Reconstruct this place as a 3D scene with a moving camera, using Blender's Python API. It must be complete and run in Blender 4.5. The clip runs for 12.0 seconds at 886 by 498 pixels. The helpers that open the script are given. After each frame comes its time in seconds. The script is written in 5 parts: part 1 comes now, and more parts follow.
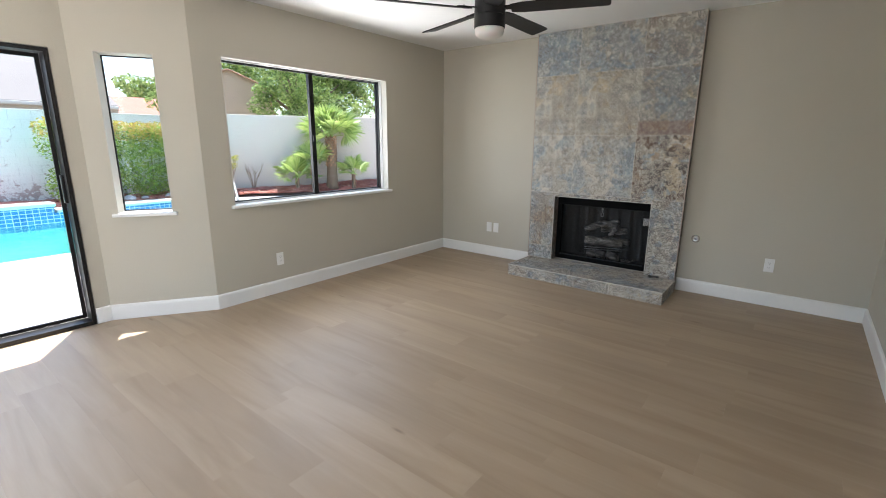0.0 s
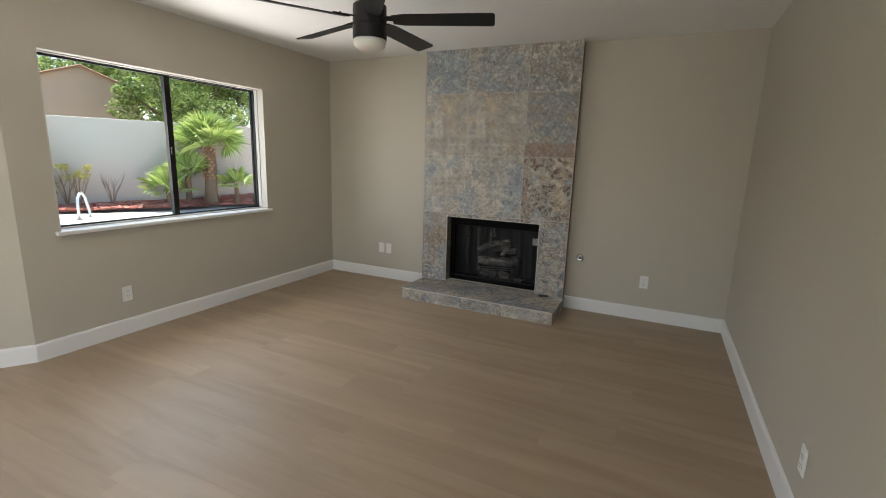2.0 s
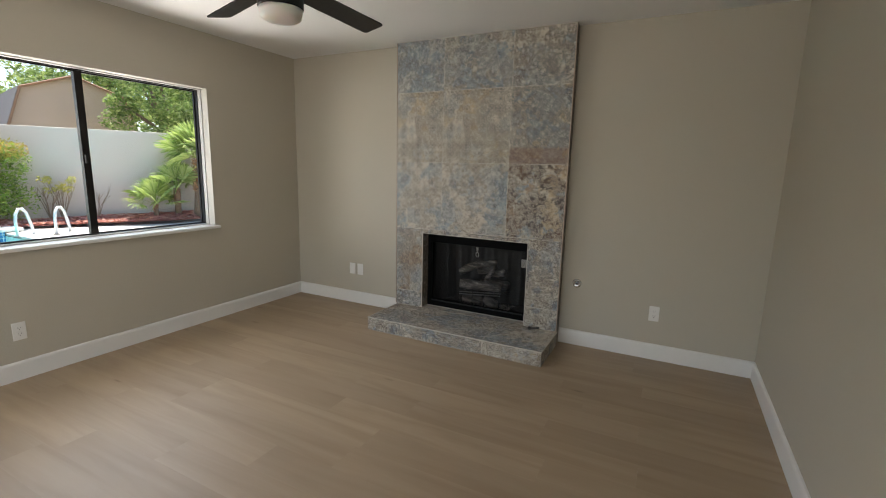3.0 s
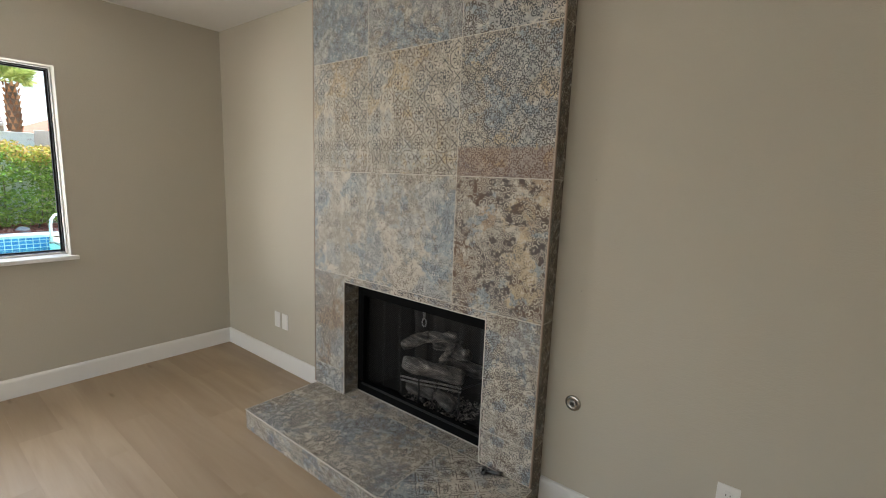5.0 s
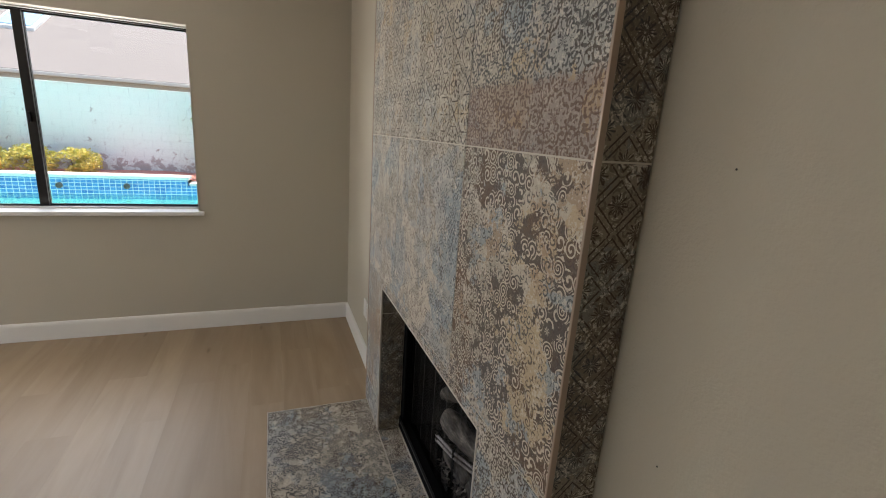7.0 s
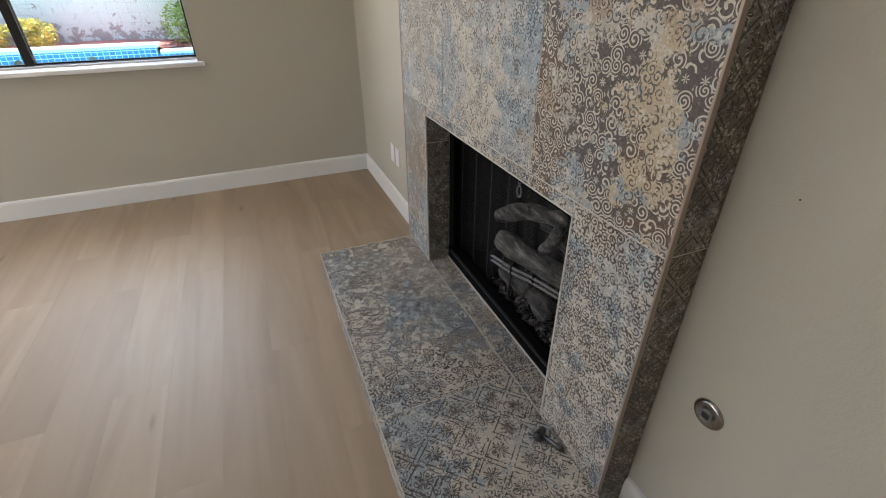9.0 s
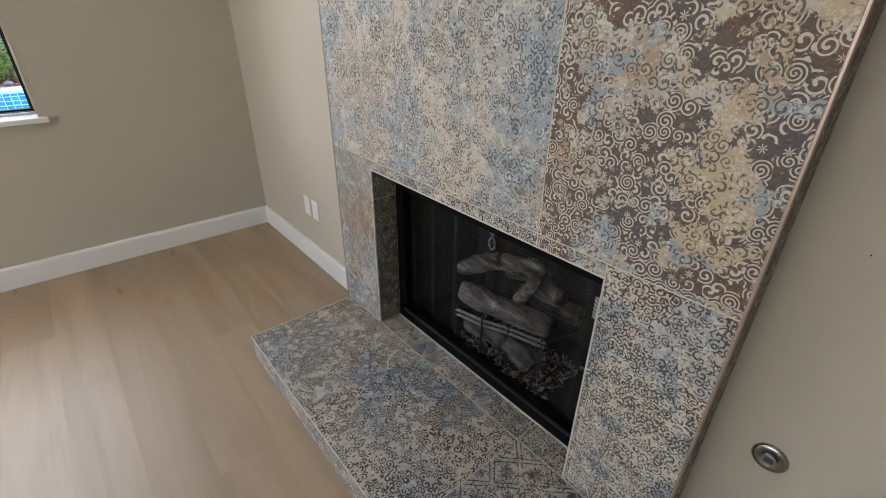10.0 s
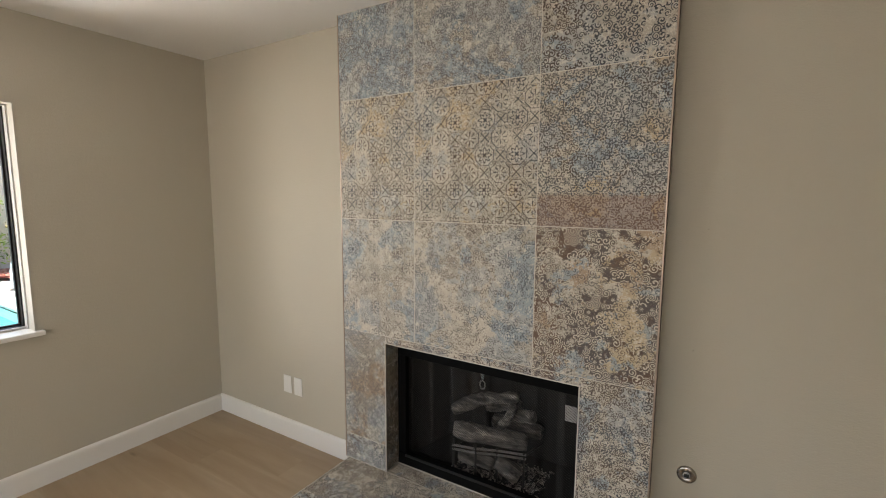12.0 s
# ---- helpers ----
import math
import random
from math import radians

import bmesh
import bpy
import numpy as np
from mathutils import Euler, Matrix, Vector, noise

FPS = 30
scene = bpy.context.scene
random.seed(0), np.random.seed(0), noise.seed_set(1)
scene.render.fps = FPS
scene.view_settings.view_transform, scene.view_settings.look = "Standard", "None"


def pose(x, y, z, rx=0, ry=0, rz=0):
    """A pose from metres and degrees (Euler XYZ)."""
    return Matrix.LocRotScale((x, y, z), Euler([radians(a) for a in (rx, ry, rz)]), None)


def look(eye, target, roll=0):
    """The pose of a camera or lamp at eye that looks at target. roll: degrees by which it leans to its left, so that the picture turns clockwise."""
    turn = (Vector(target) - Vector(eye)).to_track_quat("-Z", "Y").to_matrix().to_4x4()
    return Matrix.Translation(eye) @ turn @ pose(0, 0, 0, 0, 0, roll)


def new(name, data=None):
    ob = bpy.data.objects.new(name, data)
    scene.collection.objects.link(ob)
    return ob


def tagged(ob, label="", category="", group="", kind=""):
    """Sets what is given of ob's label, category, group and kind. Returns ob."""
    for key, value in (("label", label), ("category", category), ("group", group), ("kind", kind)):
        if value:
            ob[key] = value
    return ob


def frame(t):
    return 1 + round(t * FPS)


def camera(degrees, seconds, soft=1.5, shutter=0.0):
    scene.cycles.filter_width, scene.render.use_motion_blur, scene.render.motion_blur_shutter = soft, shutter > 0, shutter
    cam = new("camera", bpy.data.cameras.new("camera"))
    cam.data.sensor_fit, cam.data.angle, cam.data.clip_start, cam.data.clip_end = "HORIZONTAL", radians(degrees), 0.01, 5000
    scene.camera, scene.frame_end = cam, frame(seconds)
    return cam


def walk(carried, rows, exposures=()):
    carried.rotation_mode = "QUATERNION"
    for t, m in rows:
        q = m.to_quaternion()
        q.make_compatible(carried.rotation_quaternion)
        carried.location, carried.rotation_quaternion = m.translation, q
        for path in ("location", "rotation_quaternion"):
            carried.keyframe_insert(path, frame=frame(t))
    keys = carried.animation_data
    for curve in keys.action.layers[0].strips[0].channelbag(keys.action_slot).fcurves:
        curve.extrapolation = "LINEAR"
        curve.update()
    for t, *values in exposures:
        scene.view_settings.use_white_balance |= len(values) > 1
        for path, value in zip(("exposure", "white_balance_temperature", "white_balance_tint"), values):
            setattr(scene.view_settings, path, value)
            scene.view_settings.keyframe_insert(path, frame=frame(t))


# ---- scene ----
cam = camera(89.0, 12.0, soft=1.0)
EXPOSURES = [(0.0, 1.75, 6000, 12), (0.5, 1.86, 6120, 12), (1.2, 1.64, 6250, 12), (2.0, 1.38, 6420, 12), (2.5, 1.32, 6500, 12), (5.0, 1.8, 6550, 12), (5.5, 1.78, 6650, 13), (6.5, 1.45, 6700, 15), (7.5, 1.5, 6600, 15), (9.5, 1.95, 6200, 15), (10.4, 2.08, 6300, 15), (11.0, 2.45, 6350, 14), (11.5, 2.45, 6550, 15), (12.0, 1.82, 6900, 15)]
PATH = [
    (0, (0.029, 0.085, 1.359), (-1.176, 1.613, 0.899), 0.3),
    (0.5, (-0.191, 0.09, 1.377), (-1.165, 1.77, 0.897), 0.5),
    (1, (-0.31, 0.064, 1.374), (-1.137, 1.821, 0.895), 1.1),
    (1.5, (-0.212, 0.149, 1.387), (-1.021, 1.924, 0.947), 1.7),
    (2, (-0.043, 0.354, 1.404), (-0.883, 2.126, 1.007), 1.8),
    (2.5, (-0.057, 0.677, 1.379), (-0.916, 2.447, 1.018), 1.6),
    (3, (-0.034, 1.105, 1.389), (-0.926, 2.86, 1.035), 1.4),
    (5, (-0.01, 2.964, 1.431), (-1.234, 4.514, 1.112), 2.2),
    (5.5, (-0.085, 3.361, 1.469), (-1.498, 4.743, 1.163), 2.9),
    (6, (-0.099, 3.697, 1.478), (-1.696, 4.857, 1.156), 3.6),
    (6.5, (-0.155, 3.96, 1.47), (-1.883, 4.895, 1.091), 4.0),
    (7, (-0.248, 4.177, 1.458), (-2.054, 4.879, 0.962), 3.9),
    (7.5, (-0.208, 4.301, 1.423), (-2.019, 4.823, 0.755), 3.1),
    (9.5, (-0.417, 3.848, 1.273), (-1.883, 4.639, 0.166), -0.5),
    (10, (-0.628, 3.769, 1.336), (-1.97, 4.915, 0.394), 0.8),
    (10.5, (-0.8, 3.621, 1.422), (-1.946, 5.099, 0.714), 1.3),
    (11, (-0.806, 3.429, 1.501), (-1.887, 5.041, 1.017), 0.5),
    (11.5, (-0.698, 3.154, 1.551), (-1.747, 4.829, 1.241), 0.3),
    (12, (-0.622, 2.866, 1.553), (-1.655, 4.563, 1.318), 0.3),
]
walk(cam, [(t, look(eye, target, roll)) for t, eye, target, roll in PATH], EXPOSURES)

# ---- light ----
SUN_TO = Vector((-0.838 * math.cos(radians(70)), 0.546 * math.cos(radians(70)), math.sin(radians(70))))
world = bpy.data.worlds.new("sky")
scene.world = world
world.use_nodes = True
sky = world.node_tree.nodes.new("ShaderNodeTexSky")
sky.sky_type, sky.sun_disc = "NISHITA", False
sky.sun_elevation, sky.sun_rotation = radians(70), math.atan2(SUN_TO.x, SUN_TO.y)
world.node_tree.links.new(sky.outputs[0], world.node_tree.nodes["Background"].inputs[0])
world.node_tree.nodes["Background"].inputs[1].default_value = 0.15
sun = new("sun", bpy.data.lights.new("sun", "SUN"))
sun.data.energy, sun.data.angle, sun.data.color = 5.0, radians(0.6), (1.0, 0.95, 0.87)
sun.matrix_world = look((0, 0, 30), Vector((0, 0, 30)) - SUN_TO)


def window_light(name, at, target, w, h, watts, spread=180):
    """The sky's light at a seen window, or added fill at an unseen opening; a narrower spread for what falls steeply
    from high sky.
    """
    lamp = new(name, bpy.data.lights.new(name, "AREA"))
    lamp.data.shape, lamp.data.size, lamp.data.size_y, lamp.data.energy = "RECTANGLE", w, h, watts
    lamp.data.color, lamp.data.spread = (0.93, 0.97, 1.0), radians(spread)
    lamp.matrix_world = look(at, target)
    return lamp


window_light("window_sky_light", (-4.05, 2.82, 1.75), (-3.05, 2.82, 0.85), 1.2, 0.9, 2.5, 84)
window_light("window_bounce_light", (-4.45, 2.82, 0.65), (-3.45, 2.82, 1.65), 1.1, 0.9, 5.2, 72).data.color = (1.0, 0.96, 0.90)
window_light("window_slant_light", (-4.5, 2.0, 1.4), (-3.93, 2.82, 1.36), 0.8, 0.9, 1.2, 64).data.color = (1.0, 0.97, 0.93)
window_light("door_sky_light", (-4.50, 0.0, 1.75), (-3.30, 0.0, 0.65), 1.8, 1.2, 1.9, 84)
window_light("door_bounce_light", (-4.65, 0.0, 0.2), (-3.95, 0.0, 1.2), 1.8, 1.0, 10, 80).data.color = (1.0, 0.96, 0.90)
# added fill from the unseen south end, to lift the whole room
window_light("south_window_light", (-1.6, -3.22, 1.2), (-1.9, 0, 1.1), 3.0, 2.0, 10)
# added fill that brightens the west wall; no window is known on this side
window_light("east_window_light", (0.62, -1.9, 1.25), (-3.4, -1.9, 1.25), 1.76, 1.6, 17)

# ---- materials ----


class Net:
    """Small shorthand for a node material."""

    def __init__(self, name):
        self.m = bpy.data.materials.new(name)
        self.m.use_nodes = True
        self.t = self.m.node_tree
        self.p = self.t.nodes["Principled BSDF"]

    def node(self, kind, **props):
        n = self.t.nodes.new(kind)
        for k, v in props.items():
            setattr(n, k, v)
        return n

    def put(self, socket, v):
        if isinstance(v, bpy.types.NodeSocket):
            self.t.links.new(v, socket)
        elif v is not None:
            socket.default_value = v

    def math(self, op, a, b=None, c=None):
        n = self.node("ShaderNodeMath", operation=op)
        for k, v in enumerate((a, b, c)):
            self.put(n.inputs[k], v)
        return n.outputs[0]

    def add(self, a, b): return self.math("ADD", a, b)
    def sub(self, a, b): return self.math("SUBTRACT", a, b)
    def mul(self, a, b): return self.math("MULTIPLY", a, b)

    def step(self, v, lo, hi):
        n = self.node("ShaderNodeMapRange", interpolation_type="SMOOTHSTEP")
        for k, w in zip((0, 1, 2), (v, lo, hi)):
            self.put(n.inputs[k], w)
        return n.outputs[0]

    def mix(self, f, a, b, blend="MIX"):
        n = self.node("ShaderNodeMix", data_type="RGBA", blend_type=blend)
        self.put(n.inputs[0], f)
        for k, v in ((6, a), (7, b)):
            self.put(n.inputs[k], (*v, 1) if isinstance(v, tuple) else v)
        return n.outputs[2]

    def coords(self, which="Object"):
        return self.node("ShaderNodeTexCoord").outputs[which]

    def scaled(self, vec, scale, shift=(0, 0, 0), turn=(0, 0, 0)):
        n = self.node("ShaderNodeMapping")
        self.put(n.inputs[0], vec)
        n.inputs[1].default_value, n.inputs[2].default_value, n.inputs[3].default_value = shift, turn, scale
        return n.outputs[0]

    def noise(self, vec, scale, detail=3.0, rough=0.5, warp=0.0, dims="3D", w=None):
        n = self.node("ShaderNodeTexNoise", noise_dimensions=dims)
        self.put(n.inputs["Vector"], vec)
        if w is not None:
            self.put(n.inputs["W"], w)
        n.inputs["Scale"].default_value, n.inputs["Detail"].default_value = scale, detail
        n.inputs["Roughness"].default_value, n.inputs["Distortion"].default_value = rough, warp
        return n.outputs[0]

    def ramp(self, v, *stops):
        n = self.node("ShaderNodeValToRGB")
        self.put(n.inputs[0], v)
        e = n.color_ramp.elements
        while len(e) < len(stops):
            e.new(0.5)
        for k, (pos, col) in enumerate(stops):
            e[k].position, e[k].color = pos, (*col, 1)
        return n.outputs[0]

    def bump(self, height, strength, dist=0.002):
        n = self.node("ShaderNodeBump")
        n.inputs["Strength"].default_value, n.inputs["Distance"].default_value = strength, dist
        self.put(n.inputs["Height"], height)
        self.put(self.p.inputs["Normal"], n.outputs[0])

    def done(self, color=None, rough=None, metal=None, spec=None):
        if isinstance(color, tuple):
            color = (*color, 1)
        self.put(self.p.inputs["Base Color"], color)
        self.put(self.p.inputs["Roughness"], rough)
        self.put(self.p.inputs["Metallic"], metal)
        self.put(self.p.inputs["Specular IOR Level"], spec)
        return self.m


def plain(name, color, rough=0.5, metal=0.0, vary=0.08, scale=30.0, bump=0.0, spec=None):
    """One colour with fine and broad variation."""
    n = Net(name)
    v = n.noise(n.coords(), scale, 4)
    w = n.noise(n.coords(), scale * 0.08, 2)
    k = n.add(n.mul(n.sub(v, 0.5), vary * 2), n.mul(n.sub(w, 0.5), vary * 2))
    dark, light = tuple(c * 0.75 for c in color), tuple(min(1, c * 1.25) for c in color)
    col = n.mix(n.add(k, 0.5), dark, light)
    if bump:
        n.bump(v, bump)
    return n.done(col, n.add(rough, n.mul(n.sub(v, 0.5), 0.12)), metal, spec)


def island(name, stops, rough=0.55, spec=0.3, through_light=0.0):
    """Leaves and chips: a colour of its own for each piece."""
    n = Net(name)
    g = n.node("ShaderNodeNewGeometry")
    col = n.ramp(g.outputs["Random Per Island"], *stops)
    m = n.done(col, rough, 0.0, spec)
    if through_light:
        tr = n.node("ShaderNodeBsdfTranslucent")
        n.put(tr.inputs[0], col)
        mx = n.node("ShaderNodeMixShader")
        mx.inputs[0].default_value = through_light
        n.put(mx.inputs[1], n.p.outputs[0])
        n.put(mx.inputs[2], tr.outputs[0])
        n.put(n.t.nodes["Material Output"].inputs[0], mx.outputs[0])
    return m


def wall_paint(name, color):
    """Rolled paint over light orange-peel texture."""
    n = Net(name)
    c = n.coords()
    broad = n.noise(c, 0.9, 3, 0.6)
    peel = n.noise(c, 190, 3, 0.55)
    lumps = n.noise(c, 60, 2)
    col = n.mix(broad, tuple(v * 0.965 for v in color), tuple(v * 1.03 for v in color))
    n.bump(n.add(peel, n.mul(lumps, 1.0)), 0.34, 0.003)
    return n.done(col, n.add(0.52, n.mul(peel, 0.1)), 0.0, 0.35)


PAINT = wall_paint("greige_wall_paint", (0.498, 0.461, 0.378))
CEILING = wall_paint("white_ceiling_paint", (0.80, 0.79, 0.77))
REVEAL = wall_paint("off_white_reveal_paint", (0.52, 0.49, 0.43))
WHITE = plain("white_trim_paint", (0.78, 0.77, 0.74), 0.35, vary=0.03)
PLASTIC = plain("white_plastic", (0.78, 0.77, 0.74), 0.3, vary=0.02)
SLOT = plain("dark_slot", (0.03, 0.03, 0.03), 0.6)
BRONZE = plain("dark_bronze_aluminium", (0.018, 0.016, 0.015), 0.38, 0.4, vary=0.1)
BLACK = plain("black_metal", (0.012, 0.012, 0.012), 0.45, 0.3, vary=0.12)
CHROME = plain("chrome", (0.40, 0.385, 0.36), 0.22, 1.0, vary=0.05)
STEEL = plain("dull_steel", (0.36, 0.36, 0.36), 0.35, 0.9, vary=0.15)
TRACK = plain("pale_grey_track", (0.52, 0.50, 0.47), 0.45, vary=0.05)


def glass_material():
    n = Net("window_glass")
    fr = n.node("ShaderNodeLayerWeight")
    gloss = n.add(0.03, n.mul(n.math("POWER", fr.outputs["Facing"], 5.0), 0.8))
    clear = n.node("ShaderNodeBsdfTransparent")
    clear.inputs[0].default_value = (0.95, 0.97, 0.96, 1)
    gl = n.node("ShaderNodeBsdfGlossy")
    gl.inputs["Roughness"].default_value = 0.02
    mx = n.node("ShaderNodeMixShader")
    n.put(mx.inputs[0], gloss)
    n.put(mx.inputs[1], clear.outputs[0])
    n.put(mx.inputs[2], gl.outputs[0])
    n.put(n.t.nodes["Material Output"].inputs[0], mx.outputs[0])
    return n.m


GLASS = glass_material()


def oak_floor():
    """Pale oak planks: grain along x, each plank with its own tone."""
    n = Net("pale_oak_vinyl_plank")
    c = n.coords()
    r = n.node("ShaderNodeObjectInfo").outputs["Random"]
    sh = n.node("ShaderNodeCombineXYZ")
    n.put(sh.inputs[0], n.mul(r, 37.0))
    n.put(sh.inputs[1], n.mul(r, 91.0))
    va = n.node("ShaderNodeVectorMath", operation="ADD")
    n.put(va.inputs[0], c)
    n.put(va.inputs[1], sh.outputs[0])
    v = va.outputs[0]
    fine = n.noise(n.scaled(v, (6, 150, 1)), 1.0, 4, 0.6)
    streak = n.noise(n.scaled(v, (0.9, 9, 1)), 1.0, 4, 0.55, 0.8)
    cloud = n.noise(n.scaled(v, (1.2, 3, 1)), 1.0, 2)
    knot = n.node("ShaderNodeTexVoronoi")
    n.put(knot.inputs["Vector"], n.scaled(v, (1.2, 4.6, 1)))
    knot.inputs["Scale"].default_value = 1.0
    kn = n.step(knot.outputs["Distance"], 0.075, 0.0)
    col = n.ramp(streak, (0.30, (0.325, 0.236, 0.148)), (0.48, (0.385, 0.288, 0.187)), (0.70, (0.44, 0.336, 0.226)))
    col = n.mix(n.mul(fine, 0.10), col, (0.266, 0.176, 0.101))
    col = n.mix(n.mul(n.sub(cloud, 0.35), 0.4), col, (0.44, 0.358, 0.256))
    col = n.mix(n.mul(r, 0.42), col, (0.275, 0.197, 0.126))
    col = n.mix(n.mul(kn, 0.6), col, (0.133, 0.080, 0.043))
    n.bump(fine, 0.10, 0.001)
    n.p.inputs["Coat Weight"].default_value, n.p.inputs["Coat Roughness"].default_value = 0.2, 0.5
    return n.done(col, n.add(0.40, n.mul(fine, 0.16)), 0.0, 0.6)


OAK = oak_floor()

# ---- building helpers ----


def box(bm, x0, x1, y0, y1, z0, z1):
    a = [bm.verts.new((x, y, z)) for z in (z0, z1) for x, y in ((x0, y0), (x1, y0), (x1, y1), (x0, y1))]
    for f in ((3, 2, 1, 0), (4, 5, 6, 7), (0, 1, 5, 4), (1, 2, 6, 5), (2, 3, 7, 6), (3, 0, 4, 7)):
        bm.faces.new([a[k] for k in f])
    return a


def bevelled(bm, width, segments=2):
    bmesh.ops.bevel(bm, geom=list(bm.edges), offset=width, segments=segments, affect="EDGES", profile=0.5)
    return bm


def boxed(x0, x1, y0, y1, z0, z1, bevel=0.0, segments=2):
    bm = bmesh.new()
    box(bm, x0, x1, y0, y1, z0, z1)
    return bevelled(bm, bevel, segments) if bevel else bm


def lathe(profile, segments=32, axis="z"):
    """A turned solid from (radius, height) pairs."""
    bm = bmesh.new()
    rings = []
    for r, h in profile:
        ring = []
        for k in range(segments):
            a = 2 * math.pi * k / segments
            ring.append(bm.verts.new((r * math.cos(a), r * math.sin(a), h)))
        rings.append(ring)
    for lo, hi in zip(rings, rings[1:]):
        for k in range(segments):
            bm.faces.new((lo[k], lo[(k + 1) % segments], hi[(k + 1) % segments], hi[k]))
    bm.faces.new(rings[0][::-1])
    bm.faces.new(rings[-1])
    if axis == "y":
        bmesh.ops.rotate(bm, verts=bm.verts, matrix=Matrix.Rotation(radians(90), 3, "X"))
    return bm


def tube(points, radius, segments=8):
    """A round bar along points; radius may be one per point."""
    bm = bmesh.new()
    pts = [Vector(p) for p in points]
    rs = radius if isinstance(radius, (list, tuple)) else [radius] * len(pts)
    rings = []
    for k, p in enumerate(pts):
        way = (pts[min(k + 1, len(pts) - 1)] - pts[max(k - 1, 0)]).normalized()
        side = way.cross(Vector((0.13, 0.31, 0.94))).normalized()
        up = side.cross(way)
        rings.append([bm.verts.new(p + rs[k] * (math.cos(a) * side + math.sin(a) * up)) for a in (2 * math.pi * j / segments for j in range(segments))])
    for lo, hi in zip(rings, rings[1:]):
        for j in range(segments):
            bm.faces.new((lo[j], lo[(j + 1) % segments], hi[(j + 1) % segments], hi[j]))
    bm.faces.new(rings[0][::-1])
    bm.faces.new(rings[-1])
    return bm


def mesh_of(name, bm, material, smooth=False):
    me = bpy.data.meshes.new(name)
    bmesh.ops.recalc_face_normals(bm, faces=bm.faces)
    bm.to_mesh(me)
    bm.free()
    me.materials.append(material)
    if smooth:
        for p in me.polygons:
            p.use_smooth = True
    return me


def part(name, bm, material, parent=None, label="", smooth=False, m=None):
    """Links a bmesh as one mesh object, under parent if there is one."""
    ob = new(name, mesh_of(name, bm, material, smooth))
    if parent:
        ob.parent = parent
    if m:
        ob.matrix_basis = m
    return tagged(ob, label)


def thing(name, m, label, category, group="", kind=""):
    ob = new(name)
    ob.empty_display_size = 0.1
    ob.matrix_basis = m
    return tagged(ob, label, category, group, kind)


def structure(name, bm, material, label, category, m=None):
    return tagged(part(name, bm, material, None, "", False, m), label, category, "", "structure")


def soup(name, verts, faces, material, parent=None):
    me = bpy.data.meshes.new(name)
    me.from_pydata(verts, [], faces)
    me.materials.append(material)
    ob = new(name, me)
    if parent:
        ob.parent = parent
    return ob


# ---- the room ----
H = 2.44
NORTH, EAST, WEST, SOUTH, BAY = 4.71, 0.575, -3.62, -3.3, -4.03
T = 0.16
FP_L, FP_R, FP_Y, HEARTH = -2.298, -0.778, 4.603, 0.115
BOX_L, BOX_R, BOX_T, BOX_Y = -2.017, -1.048, 0.806, 4.708
BAY_N, JOG_N, BAY_S, JOG_S = (BAY, 1.08), (WEST, 1.71), (BAY, -1.0), (WEST, -1.63)
SLANT = math.degrees(math.atan2(JOG_N[1] - BAY_N[1], JOG_N[0] - BAY_N[0]))
SLANT_LEN = math.hypot(JOG_N[0] - BAY_N[0], JOG_N[1] - BAY_N[1])


def wall(name, start, turn, length, label, openings=(), before=0.0, after=0.0):
    """A wall that runs from start along its own x, with the room on its -y side; openings as x0, x1, z0, z1."""
    bm = bmesh.new()
    x = -before
    for x0, x1, z0, z1 in openings:
        box(bm, x, x0, 0, T, 0, H)
        if z0 > 0:
            box(bm, x0, x1, 0, T, 0, z0)
        box(bm, x0, x1, 0, T, z1, H)
        x = x1
    box(bm, x, length + after, 0, T, 0, H)
    return structure(name, bm, PAINT, label, "wall", pose(*start, 0, 0, 0, turn))


WIN = (0.22, 2.005, 0.83, 2.0)
NARROW = (0.144, 0.511, 0.815, 1.965)
DOOR = (0.1, 1.98, 0.0, 1.96)
wall("wall_north", (WEST, NORTH), 0, EAST - WEST, "greige painted wall behind the tiled fireplace", [(BOX_L - WEST - 0.06, BOX_R - WEST + 0.06, 0.09, BOX_T + 0.02)], before=T, after=T)
# the opening here is unseen and invented, only to hold the east fill lamp
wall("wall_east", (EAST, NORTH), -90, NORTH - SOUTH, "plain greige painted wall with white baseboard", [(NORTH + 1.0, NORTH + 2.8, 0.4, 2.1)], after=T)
wall("wall_west", JOG_N, 90, NORTH - JOG_N[1], "greige painted wall with a wide black-framed window", [WIN])
wall("wall_bay_north", BAY_N, SLANT, SLANT_LEN, "angled greige bay wall with a narrow window", [NARROW], before=0.09)
wall("wall_bay_door", BAY_S, 90, BAY_N[1] - BAY_S[1], "greige wall around the sliding glass door", [DOOR], before=0.09, after=0.09)
wall("wall_bay_south", JOG_S, 180 - SLANT, SLANT_LEN, "angled greige bay wall", after=0.09)
wall("wall_west_south", (WEST, SOUTH), 90, JOG_S[1] - SOUTH, "plain greige painted wall", before=T)
# never in view; its opening is made up to let the south fill in
wall("wall_south", (EAST, SOUTH), 180, EAST - WEST, "unseen greige wall with an opening added for a fill lamp", [(0.62, 3.72, 0.2, 2.2)])

